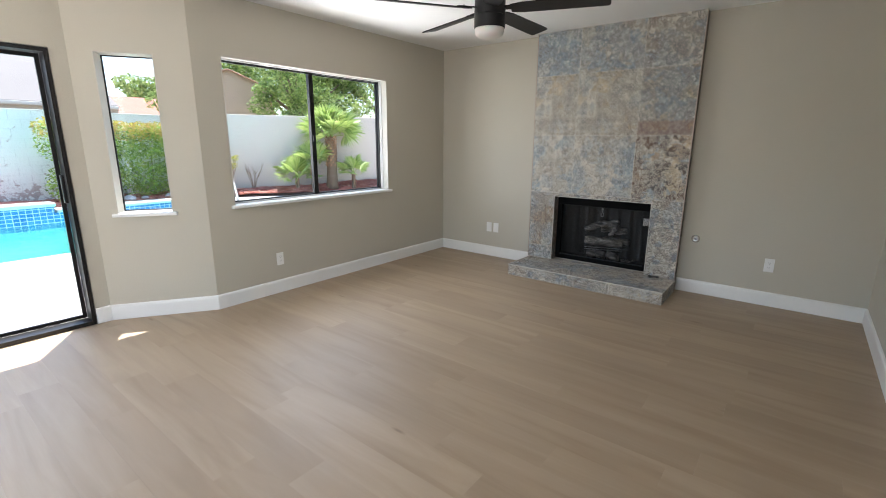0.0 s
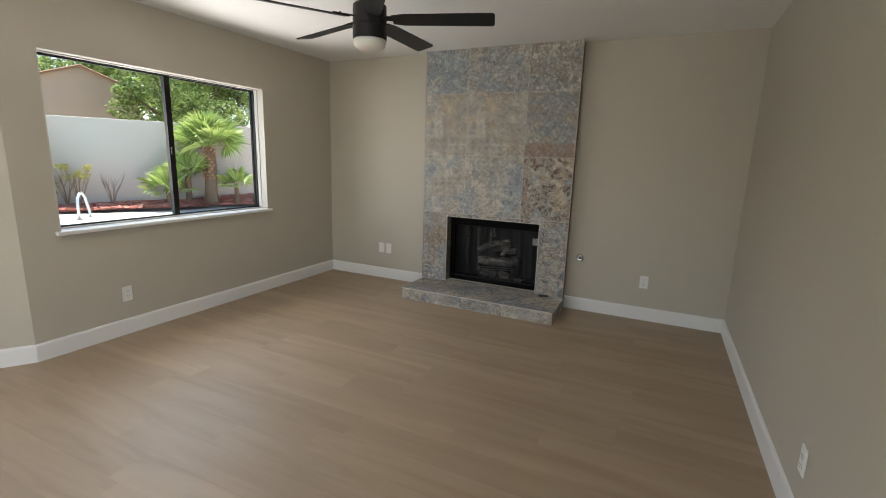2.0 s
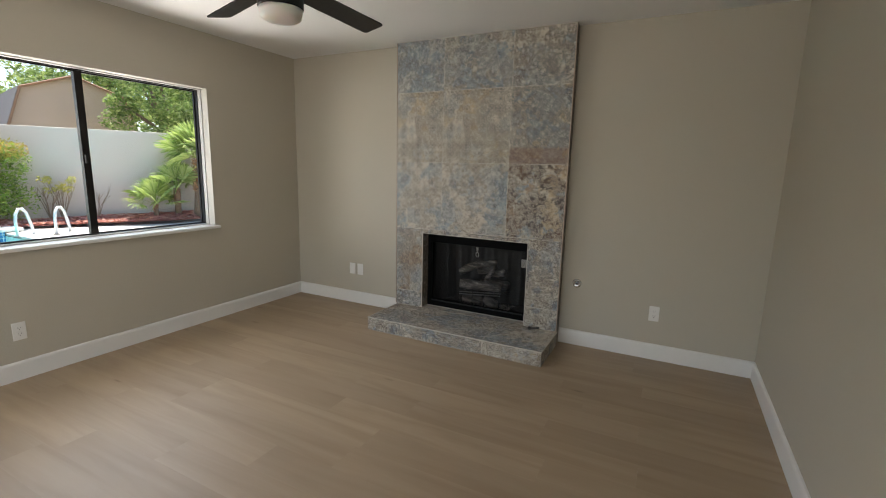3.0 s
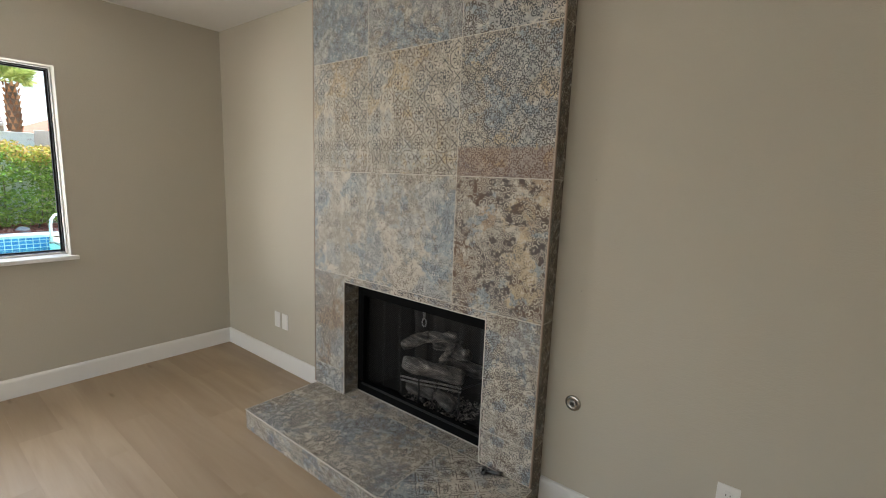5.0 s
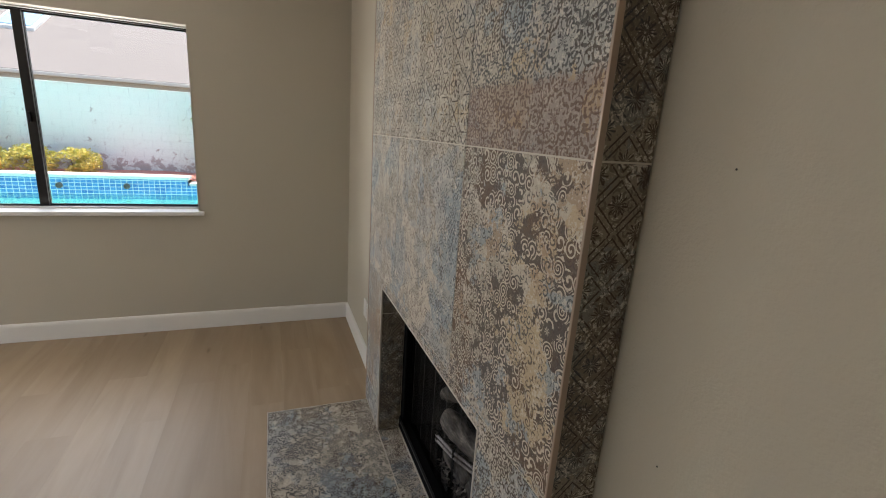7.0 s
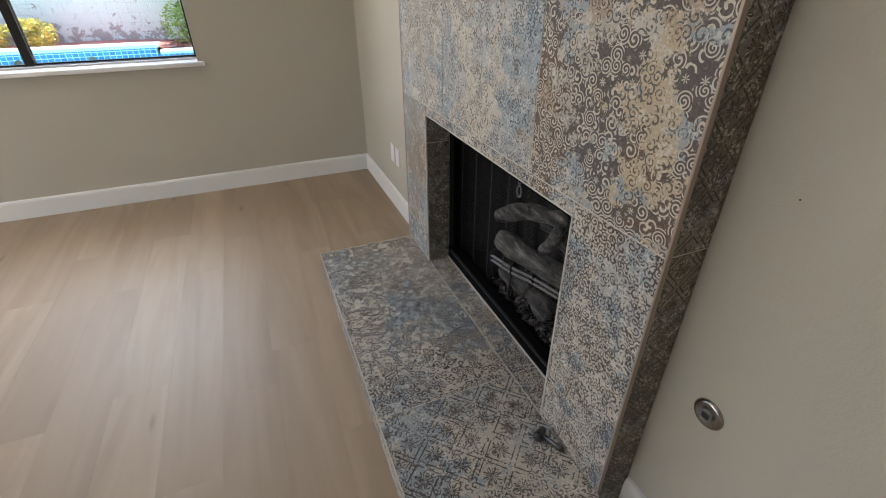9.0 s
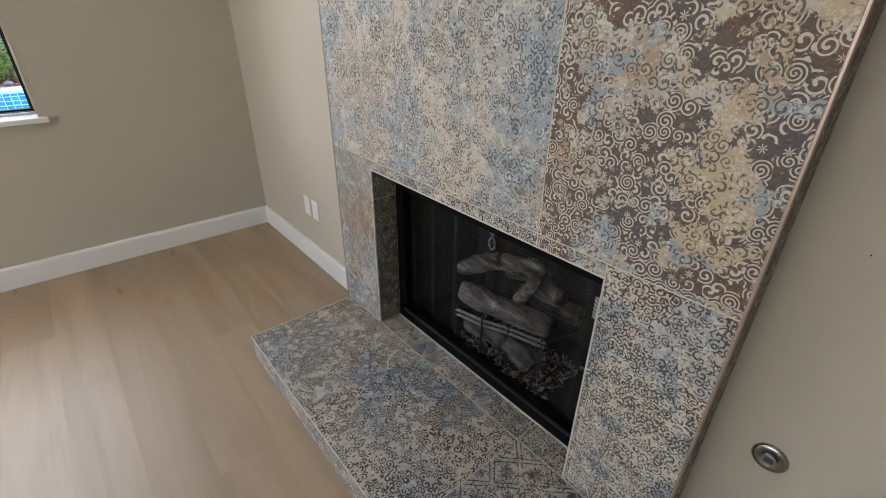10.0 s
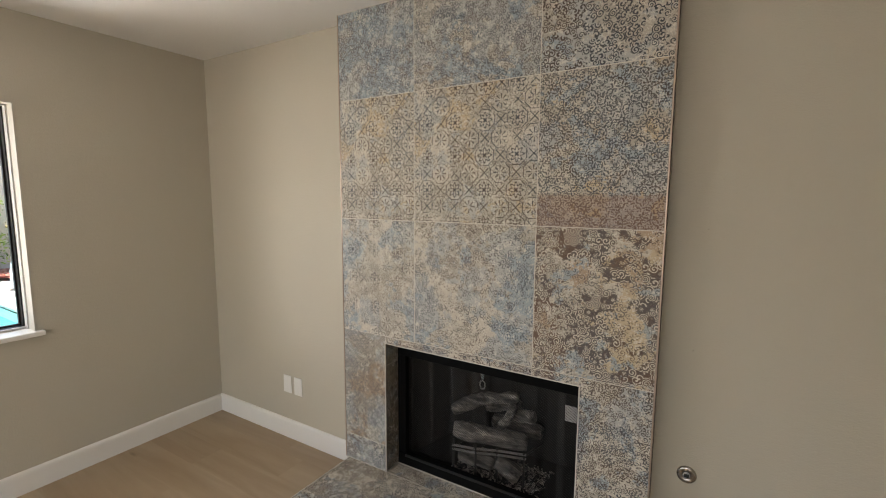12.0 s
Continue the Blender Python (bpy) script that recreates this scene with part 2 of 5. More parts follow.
slab = bmesh.new()
box(slab, BAY - T, EAST + T, SOUTH - T, NORTH + T, -0.10, -0.012)
structure("floor_slab", slab, plain("concrete_slab", (0.35, 0.34, 0.32), 0.8), "concrete slab under the plank floor", "floor")
lid = bmesh.new()
box(lid, BAY - T, EAST + T, SOUTH - T, NORTH + T, H, H + 0.12)
eave = bmesh.new()
box(eave, BAY - T - 0.124, BAY - T - 0.0005, SOUTH - T, NORTH + T, H + 0.0005, H + 0.12)
structure("roof_eave", eave, WHITE, "white painted roof eave over the bay", "eave")
structure("ceiling", lid, CEILING, "smooth white painted ceiling", "ceiling")


def baseboard(start, turn, length, x0=0.0):
    """White baseboard with a rounded top edge."""
    prof = [(0.0, 0.0), (-0.015, 0.0), (-0.015, 0.098), (-0.013, 0.110), (-0.008, 0.117), (0.0, 0.120)]
    bm = bmesh.new()
    a = [bm.verts.new((x0, y, z)) for y, z in prof]
    b = [bm.verts.new((length, y, z)) for y, z in prof]
    for k in range(len(prof)):
        j = (k + 1) % len(prof)
        bm.faces.new((a[k], a[j], b[j], b[k]))
    bm.faces.new(a[::-1])
    bm.faces.new(b)
    structure("baseboard", bm, WHITE, "white painted baseboard with a rounded top", "baseboard", pose(*start, 0.001, 0, 0, turn))


baseboard((WEST, NORTH), 0, FP_L - WEST - 0.002)
baseboard((WEST, NORTH), 0, EAST - WEST, FP_R - WEST + 0.002)
baseboard((EAST, NORTH), -90, NORTH - SOUTH, 0.015)
baseboard(JOG_N, 90, NORTH - JOG_N[1] - 0.015, -0.008)
baseboard(BAY_N, SLANT, SLANT_LEN + 0.008, 0.005)
baseboard(BAY_S, 90, BAY_N[1] - BAY_S[1] - 0.004, 1.98)
baseboard((WEST, SOUTH), 90, JOG_S[1] - SOUTH)


def window(name, start, turn, opening, label, bars=(), door=False):
    """White reveal and sill, dark aluminium frame, panes between upright bars."""
    x0, x1, z0, z1 = opening
    w = thing(name, pose(*start, 0, 0, 0, turn), label, "door" if door else "window", "", "structure")
    lip = 0.006
    if not door:
        lin = bmesh.new()
        box(lin, x0, x0 + lip, -0.003, T, z0, z1)
        box(lin, x1 - lip, x1, -0.003, T, z0, z1)
        box(lin, x0 + lip, x1 - lip, -0.003, T, z1 - lip, z1)
        part("window_reveal", lin, REVEAL, w, "off-white painted reveal")
        sill = boxed(x0 - 0.03, x1 + 0.03, -0.035, -0.0005, z0 - 0.012, z0 + 0.014, 0.005)
        box(sill, x0 + lip, x1 - lip, 0.0, 0.158, z0, z0 + 0.013)
        part("window_sill", sill, WHITE, w, "white painted sill")
    f = 0.024 if door else (0.012 if bars else 0.005)
    y0, y1 = (-0.012, 0.11) if door else ((0.112, 0.166) if bars else (0.132, 0.150))
    a0, a1, b0, b1 = x0 + lip, x1 - lip, z0 + (0.014 if not door else 0.002), z1 - lip
    fr = bmesh.new()
    box(fr, a0, a0 + f, y0, y1, b0, b1)
    box(fr, a1 - f, a1, y0, y1, b0, b1)
    box(fr, a0 + f, a1 - f, y0, y1, b1 - f, b1)
    box(fr, a0 + f, a1 - f, y0, y1, b0, b0 + (f if not door else 0.03))
    if bars and not door:
        track = bmesh.new()
        for q0, q1 in ((a0, a0 + 0.006), (a1 - 0.006, a1)):
            box(track, q0, q1, 0.072, 0.1118, b0, b1)
        box(track, a0 + 0.006, a1 - 0.006, 0.072, 0.1118, b1 - 0.006, b1)
        box(track, a0 + 0.006, a1 - 0.006, 0.090, 0.1118, b0, b0 + 0.010)
        part("window_track", track, TRACK, w, "pale grey inner track of the frame")
    part("window_frame" if not door else "door_frame", fr, BRONZE, w, "dark bronze aluminium frame")
    edges = [a0 + f, *bars, a1 - f]
    for k, (p, q) in enumerate(zip(edges, edges[1:])):
        yy = ((0.100 if door else 0.130) + 0.022 * (k % 2)) if bars else 0.141
        s = 0.026 if door else (0.008 if bars else 0.003)
        d = 0.009 if bars else 0.005
        sash = bmesh.new()
        r0, r1 = (p if k == 0 else p - 0.022), (q if k == len(edges) - 2 else q + 0.022)
        e0, e1 = b0 + (f if not door else 0.03), b1 - f
        left = 0.046 if k else s
        right = 0.046 if k < len(edges) - 2 else s
        box(sash, r0, r0 + left, yy - d, yy + d, e0, e1)
        box(sash, r1 - right, r1, yy - d, yy + d, e0, e1)
        box(sash, r0 + left, r1 - right, yy - d, yy + d, e0, e0 + s)
        box(sash, r0 + left, r1 - right, yy - d, yy + d, e1 - s, e1)
        sh = part("sash", sash, BRONZE, w)
        pane = part("pane", boxed(r0 + left - 0.003, r1 - right + 0.003, yy - 0.002, yy + 0.002, e0 + s - 0.003, e1 - s + 0.003), GLASS, sh)
        pane.visible_shadow = False
    return w


big = window("window_1", JOG_N, 90, WIN, "wide sliding window with dark bronze frame and white sill", bars=(1.128,))
part("latch", boxed(1.112, 1.126, 0.100, 0.1205, 1.36, 1.42, 0.003), BLACK, big, "black sash latch")
window("window_2", BAY_N, SLANT, NARROW, "tall narrow window with dark frame in white reveal")
slider = window("door_1", BAY_S, 90, DOOR, "sliding glass patio door in a dark bronze frame", bars=(1.04,), door=True)
part("pull_handle", boxed(1.93, 1.955, 0.045, 0.082, 0.92, 1.12, 0.005), BLACK, slider, "black pull handle")

# ---- fireplace ----
INK_BROWN, INK_SLATE = (0.062, 0.038, 0.025), (0.045, 0.050, 0.060)


def ornament(name, motif, cell, patches, ink=0.8, show=(0.42, 0.62), light_on_dark=False, seed=0.0, patch_scale=3.4, relief=0.25, fine_ink=0.5):
    """Glazed patchwork tile: worn ornament over drifting patches of colour. uv is in metres."""
    n = Net(name)
    uv = n.coords("UV")
    sep = n.node("ShaderNodeSeparateXYZ")
    wob = n.node("ShaderNodeVectorMath", operation="ADD")
    n.put(wob.inputs[0], uv)
    wob.inputs[1].default_value = (seed, seed * 0.7, seed * 1.3)
    pv = wob.outputs[0]
    n.put(sep.inputs[0], uv)
    u, v = n.mul(sep.outputs[0], 1 / cell), n.mul(sep.outputs[1], 1 / cell)

    def frac(a): return n.sub(n.math("FRACT", a), 0.5)
    def ab(a): return n.math("ABSOLUTE", a)
    def band(a, at, half, soft=0.025): return n.step(ab(n.sub(a, at)), half + soft, half)
    def most(a, b): return n.math("MAXIMUM", a, b)

    def spiral(size, turns=21.0):
        """Scrolls about scattered centres: some wind left, some right, some are small flowers."""
        wv = n.node("ShaderNodeTexVoronoi")
        place = n.scaled(pv, (1 / size, 1 / size, 0.0))
        n.put(wv.inputs["Vector"], place)
        wv.inputs["Scale"].default_value, wv.inputs["Randomness"].default_value = 1.0, 0.8
        dv = n.node("ShaderNodeVectorMath", operation="SUBTRACT")
        n.put(dv.inputs[0], place)
        n.put(dv.inputs[1], wv.outputs["Position"])
        s2 = n.node("ShaderNodeSeparateXYZ")
        n.put(s2.inputs[0], dv.outputs[0])
        turn = n.math("ARCTAN2", s2.outputs[1], s2.outputs[0])
        s3 = n.node("ShaderNodeSeparateColor")
        n.put(s3.inputs[0], wv.outputs["Color"])
        hand = n.sub(n.mul(n.math("ROUND", s3.outputs[0]), 2.0), 1.0)
        far = wv.outputs["Distance"]
        wind = n.math("SINE", n.add(n.mul(far, turns), n.add(n.mul(turn, hand), n.mul(s3.outputs[1], 6.0))))
        rim = n.add(0.30, n.mul(n.math("COSINE", n.mul(turn, 7.0)), 0.11))
        petals = n.mul(n.step(far, rim, n.sub(rim, 0.05)), n.step(far, 0.06, 0.10))
        bloom = n.step(s3.outputs[2], 0.70, 0.72)
        return n.add(n.mul(n.step(wind, 0.15, 0.55), n.sub(1.0, bloom)), n.mul(petals, bloom))

    p, q = n.mul(n.add(u, v), 0.7071), n.mul(n.sub(u, v), 0.7071)
    a, b = frac(p), frac(q)
    r = n.math("SQRT", n.add(n.mul(a, a), n.mul(b, b)))
    ang = n.math("ARCTAN2", b, a)
    m = most(ab(a), ab(b))
    if motif == "octagon":
        d8 = most(m, n.mul(n.add(ab(a), ab(b)), 0.7071))
        odd = n.math("FRACT", n.mul(n.add(n.math("FLOOR", p), n.math("FLOOR", q)), 0.5))
        star = n.mul(n.step(ab(n.math("SINE", n.mul(ang, 4.0))), 0.50, 0.34), n.mul(n.step(r, 0.30, 0.27), n.step(r, 0.06, 0.09)))
        curls = most(band(r, n.add(0.24, n.mul(n.math("COSINE", n.mul(ang, 8.0)), 0.065)), 0.020), n.step(n.sub(r, n.mul(n.math("COSINE", n.mul(ang, 4.0)), 0.035)), 0.10, 0.07))
        flower = n.add(n.mul(star, n.step(odd, 0.2, 0.3)), n.mul(curls, n.step(odd, 0.3, 0.2)))
        gone = n.math("MINIMUM", n.sub(0.5, ab(a)), n.sub(0.5, ab(b)))
        corner = n.step(n.mul(n.add(ab(a), ab(b)), 0.7071), 0.50, 0.51)
        cross = n.mul(corner, n.add(0.25, n.mul(n.step(gone, 0.026, 0.014), 0.55)))
        mask = most(most(n.mul(band(d8, 0.476, 0.006), 0.50), n.mul(band(d8, 0.415, 0.010), 0.62)), most(flower, cross))
    elif motif == "lattice":
        petal = n.add(0.18, n.mul(ab(n.math("COSINE", n.mul(ang, 4.0))), 0.15))
        ribs = n.step(n.math("SINE", n.mul(ang, 16.0)), -0.2, 0.3)
        flower = n.mul(n.step(r, petal, n.sub(petal, 0.04)), n.add(0.3, n.mul(ribs, 0.7)))
        edge = n.step(m, 0.455, 0.44)
        mask = n.add(n.mul(edge, n.add(0.25, n.mul(flower, 0.6))), n.mul(band(m, 0.42, 0.012), 0.4))
    elif motif == "damask":
        lobes = n.mul(n.math("SINE", n.mul(ang, 16.0)), 0.055)
        ring = band(n.add(m, lobes), 0.405, 0.060)
        veins = n.step(n.math("SINE", n.add(n.mul(r, 46.0), n.mul(n.math("COSINE", n.mul(ang, 8.0)), 2.2))), -0.45, 0.0)
        heart = n.add(0.20, n.mul(n.math("COSINE", n.mul(ang, 4.0)), 0.085))
        mask = n.mul(most(ring, n.step(r, heart, n.sub(heart, 0.03))), n.add(0.25, n.mul(veins, 0.75)))
    else:
        mask = spiral(cell, 27.0 if motif == "scroll" else 19.0)

    # worn glaze: everything below breaks up along ragged edges
    wear = n.noise(pv, 24.0, 9, 0.78)
    ragged = n.noise(n.scaled(pv, (1, 1, 1), (2.2, 6.1, 4.0)), 165.0, 4, 0.72)
    fray = n.add(n.mul(n.sub(wear, 0.5), 1.5), n.mul(n.sub(ragged, 0.5), 1.5))

    def field(shift, scale, lo, hi):
        return n.step(n.noise(n.scaled(pv, (1, 1, 1), shift), scale, 10, 0.70, 0.25), lo, hi)

    col = n.mix(field((3.1, 7.7, 1.0), patch_scale, 0.485, 0.515), patches[0], patches[1])
    for k, c in enumerate(patches[2:]):
        col = n.mix(n.mul(field((5.3 * k + 1.9, 2.6 * k + 8.1, 3.0), patch_scale * (1.0 + 0.25 * k), 0.55, 0.562), 0.85), col, c)
    shown = field((1.7, 9.2, 0.0), 9.0 if light_on_dark else 7.0, show[0], show[1])
    hue = field((8.8, 4.4, 2.0), patch_scale, 0.45, 0.56)
    inkc = n.mix(hue, INK_BROWN, INK_SLATE)
    if motif == "octagon":
        col = n.mix(n.mul(n.step(n.add(d8, n.mul(fray, 0.12)), 0.45, 0.42), 0.20), col, (0.62, 0.585, 0.50))
    fine = spiral(0.021, 17.0)
    fine_shown = field((6.1, 3.3, 5.0), 8.0, 0.34, 0.52)
    traced = n.step(n.add(n.add(n.mul(fine, 0.7), fray), n.mul(n.sub(fine_shown, 1.0), 0.5)), 0.46, 0.56)
    col = n.mix(n.mul(traced, fine_ink), col, inkc)
    cream = n.step(n.add(n.mul(n.sub(1.0, fine), 0.25), n.mul(fray, -1.0)), 0.32, 0.42)
    col = n.mix(n.mul(cream, 0.7), col, (0.70, 0.665, 0.59))
    if light_on_dark:
        ground_c = n.mix(n.mul(hue, 0.7), (0.12, 0.068, 0.042), (0.07, 0.07, 0.075))
        lines = n.mix(n.step(n.add(mask, n.mul(fray, 0.75)), 0.38, 0.52), ground_c, (0.62, 0.565, 0.47))
        col = n.mix(n.mul(n.step(n.add(shown, n.mul(fray, 0.8)), 0.4, 0.6), ink), col, lines)
    else:
        drawn = n.step(n.add(n.add(mask, n.mul(fray, {"leaf": 1.25, "octagon": 0.45}.get(motif, 0.8))), n.mul(n.sub(shown, 1.0), 0.42)), 0.46, 0.60)
        col = n.mix(n.mul(drawn, ink), col, inkc)
    if motif == "damask" and cell > 0.08:
        rust = n.step(n.add(sep.outputs[1], n.mul(fray, 0.03)), 0.135, 0.115)
        col = n.mix(n.mul(rust, 0.42), col, (0.27, 0.13, 0.07))
    grit = n.noise(pv, 210.0, 5, 0.8)
    col = n.mix(n.mul(n.step(grit, 0.40, 0.34), 0.6), col, (0.10, 0.08, 0.065))
    col = n.mix(n.mul(n.step(grit, 0.60, 0.66), 0.5), col, (0.70, 0.665, 0.59))
    n.bump(n.add(n.mul(mask, -0.6), n.mul(grit, 0.8)), relief, 0.002)
    return n.done(col, n.add(0.40, n.mul(grit, 0.28)), 0.0, 0.4)


OCHRE = (0.52, 0.415, 0.27)
CREAM, SAND, BLUE, MIST, RUST = (0.54, 0.495, 0.415), (0.43, 0.39, 0.325), (0.30, 0.355, 0.39), (0.41, 0.415, 0.40), (0.40, 0.29, 0.195)
MOSAIC = {
    "octagon": ornament("octagon_flower_tile", "octagon", 0.102, (SAND, CREAM, OCHRE, MIST), 0.95, (0.38, 0.50), seed=1.0, fine_ink=0.5),
    "octagon_blue": ornament("worn_octagon_tile", "octagon", 0.102, (MIST, SAND, CREAM, BLUE), 0.85, (0.47, 0.60), seed=5.0, patch_scale=2.6, fine_ink=0.6),
    "damask": ornament("damask_tile", "damask", 0.082, (SAND, MIST, CREAM, OCHRE, BLUE), 0.82, (0.36, 0.50), seed=9.0, fine_ink=0.8),
    "damask_blue": ornament("blue_damask_tile", "damask", 0.079, (MIST, BLUE, BLUE, SAND), 0.7, (0.46, 0.60), seed=13.0, fine_ink=0.8),
    "damask_leg": ornament("diamond_damask_tile", "damask", 0.055, (MIST, SAND, CREAM, RUST), 0.85, (0.36, 0.54), seed=14.0, fine_ink=0.8),
    "pale": ornament("pale_lattice_tile", "lattice", 0.068, (MIST, CREAM, SAND, SAND, BLUE), 0.55, (0.46, 0.60), seed=17.0, patch_scale=2.4, fine_ink=0.8),
    "scroll": ornament("brown_scroll_tile", "scroll", 0.027, (SAND, CREAM, OCHRE, RUST, BLUE), 0.92, (0.465, 0.53), True, seed=21.5, patch_scale=2.6, fine_ink=0.8),
    "scroll_blue": ornament("blue_scroll_tile", "scroll", 0.024, (MIST, BLUE, SAND, CREAM), 0.75, (0.42, 0.58), seed=25.0, fine_ink=0.8),
    "leaf": ornament("leaf_scroll_tile", "leaf", 0.020, (MIST, CREAM, SAND, BLUE), 0.95, (0.36, 0.50), seed=29.0, fine_ink=0.9),
    "leaf_blue": ornament("blue_leaf_tile", "leaf", 0.021, (CREAM, MIST, BLUE, SAND), 1.0, (0.36, 0.52), seed=33.0, patch_scale=2.2, fine_ink=0.8),
    "lattice": ornament("rosette_lattice_tile", "lattice", 0.085, (MIST, CREAM, BLUE, SAND), 0.9, (0.36, 0.52), seed=37.0, patch_scale=2.4, fine_ink=0.8),
    # rosette tile with the shade of the side faces put into its colours
    "side": ornament("shaded_rosette_tile", "lattice", 0.062, ((0.20, 0.165, 0.125), (0.22, 0.215, 0.195), (0.17, 0.135, 0.10), (0.27, 0.23, 0.175)), 0.95, (0.32, 0.48), seed=41.0),
}
PALE_TRIM = plain("pale_edge_trim", (0.62, 0.59, 0.53), 0.45, vary=0.06)
GROUT = plain("pale_grout", (0.62, 0.58, 0.50), 0.8, vary=0.1)
TRIM = plain("champagne_metal_trim", (0.42, 0.33, 0.27), 0.35, 0.6, vary=0.06)


def tile(parent, material, x0, x1, y0, y1, z0, z1, gap=0.0016):
    """One slab of tile; uv in metres from its lower corner, on the plane each face lies in."""
    bm = boxed(x0 + gap, x1 - gap, y0, y1, z0 + gap, z1 - gap, 0.0004, 1) if y1 - y0 < 0.02 else (
        boxed(x0, x1, y0 + gap, y1 - gap, z0 + gap, z1 - gap, 0.0004, 1) if x1 - x0 < 0.02 else
        boxed(x0 + gap, x1 - gap, y0 + gap, y1 - gap, z0, z1, 0.0004, 1))
    bm.normal_update()
    uv = bm.loops.layers.uv.new("uv")
    for f in bm.faces:
        a = [abs(c) for c in f.normal]
        for lp in f.loops:
            c = lp.vert.co
            lp[uv].uv = (c.x - x0, c.z - z0) if a[1] >= max(a[0], a[2]) else ((c.x - x0, c.y - y0) if a[2] >= a[0] else (c.y - y0, c.z - z0))
    return part("tile", bm, MOSAIC[material], parent)


fire = thing("fireplace", pose(0, 0, 0), "floor to ceiling fireplace surround in patchwork patterned tile", "fireplace")
G = 0.0014
COLS, ROWS = (FP_L, -1.838, -1.243, FP_R), (0.845, 1.434, 2.021, H - 0.002)
part("pier", boxed(FP_L + 0.0024, BOX_L - 0.0024, FP_Y + G, NORTH - 0.001, 0, 0.845), GROUT, fire, "pale grouted masonry pier")
part("pier", boxed(BOX_R + 0.0024, FP_R - 0.0024, FP_Y + G, NORTH - 0.001, 0, 0.845), GROUT, fire, "pale grouted masonry pier")
part("chimney_breast", boxed(FP_L + 0.0024, FP_R - 0.0024, FP_Y + G, NORTH - 0.001, 0.8451, H - 0.001), GROUT, fire, "pale grouted chimney breast")
part("lintel", boxed(BOX_L - 0.0023, BOX_R + 0.0023, FP_Y + G, NORTH - 0.001, BOX_T + 0.0024, 0.8449), GROUT, fire, "pale grouted lintel")
FACE = (("octagon_blue", "pale", "scroll"), ("octagon", "octagon", "damask"), ("damask_blue", "scroll_blue", "leaf_blue"))
for (z0, z1), kinds in zip(zip(ROWS, ROWS[1:]), FACE):
    for (x0, x1), kind in zip(zip(COLS, COLS[1:]), kinds):
        tile(fire, kind, x0, x1, FP_Y, FP_Y + 0.0012, z0, z1)
tile(fire, "damask_leg", FP_L, BOX_L, FP_Y, FP_Y + 0.0012, 0.258, 0.845)
tile(fire, "leaf_blue", FP_L, BOX_L, FP_Y, FP_Y + 0.0012, HEARTH, 0.258)
tile(fire, "leaf", BOX_R, FP_R, FP_Y, FP_Y + 0.0012, 0.285, 0.845)
tile(fire, "leaf", BOX_R, FP_R, FP_Y, FP_Y + 0.0012, HEARTH, 0.285)
tile(fire, "leaf", BOX_L, -1.243, FP_Y, FP_Y + 0.0012, BOX_T, 0.845)
tile(fire, "scroll", -1.243, BOX_R, FP_Y, FP_Y + 0.0012, BOX_T, 0.845)
# breast sides and opening jambs get the tile darkened to carry their shade
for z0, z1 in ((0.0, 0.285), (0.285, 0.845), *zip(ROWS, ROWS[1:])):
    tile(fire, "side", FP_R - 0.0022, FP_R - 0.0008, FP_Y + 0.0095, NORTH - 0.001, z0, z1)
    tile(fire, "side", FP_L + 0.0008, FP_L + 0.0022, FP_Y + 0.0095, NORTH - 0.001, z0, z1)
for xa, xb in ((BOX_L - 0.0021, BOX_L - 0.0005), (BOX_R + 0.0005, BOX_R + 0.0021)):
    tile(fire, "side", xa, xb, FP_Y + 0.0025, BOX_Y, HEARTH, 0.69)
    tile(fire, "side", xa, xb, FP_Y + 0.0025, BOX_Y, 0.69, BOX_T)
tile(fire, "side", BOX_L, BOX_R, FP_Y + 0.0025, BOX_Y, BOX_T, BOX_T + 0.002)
for x in (FP_L, FP_R):
    s = 1 if x == FP_R else -1
    lo, hi = sorted((x - s * 0.0015, x + s * 0.0045))
    part("edge_trim", boxed(lo, hi, FP_Y - 0.0025, FP_Y + 0.0092, HEARTH + 0.001 if s > 0 else HEARTH, H - 0.002, 0.001, 1), TRIM, fire, "champagne metal edge trim")

for x0, x1, z0, z1 in ((BOX_L - 0.0045, BOX_L, HEARTH, BOX_T), (BOX_R, BOX_R + 0.0045, HEARTH, BOX_T), (BOX_L - 0.0045, BOX_R + 0.0045, BOX_T + 0.0001, BOX_T + 0.0046)):
    part("opening_trim", boxed(x0, x1, FP_Y - 0.0028, FP_Y + 0.002, z0 + 0.0005, z1, 0.0008, 1), PALE_TRIM, fire, "pale trim round the firebox opening")
part("caulk_line", boxed(BOX_L + 0.001, BOX_R - 0.001, BOX_Y - 0.012, BOX_Y - 0.0062, HEARTH, HEARTH + 0.004, 0.001, 1), PALE_TRIM, fire, "pale caulk line")

# raised hearth
HX0, HX1, HY0 = -2.278, -0.765, 4.128
part("hearth_core", boxed(HX0 + 0.0026, HX1 - 0.0026, HY0 + 0.0026, FP_Y - 0.001, 0.001, HEARTH - 0.0014), GROUT, fire, "pale grout bed of the hearth")
part("hearth_core", boxed(BOX_L + 0.001, BOX_R - 0.001, FP_Y - 0.0008, BOX_Y + 0.03, 0.02, HEARTH - 0.0014), GROUT, fire, "pale grout bed of the hearth")
HJ = -1.225
tile(fire, "leaf_blue", HX0, HJ, HY0, FP_Y - 0.0005, HEARTH - 0.0012, HEARTH)
tile(fire, "lattice", HJ, HX1, HY0, FP_Y - 0.0005, HEARTH - 0.0012, HEARTH)
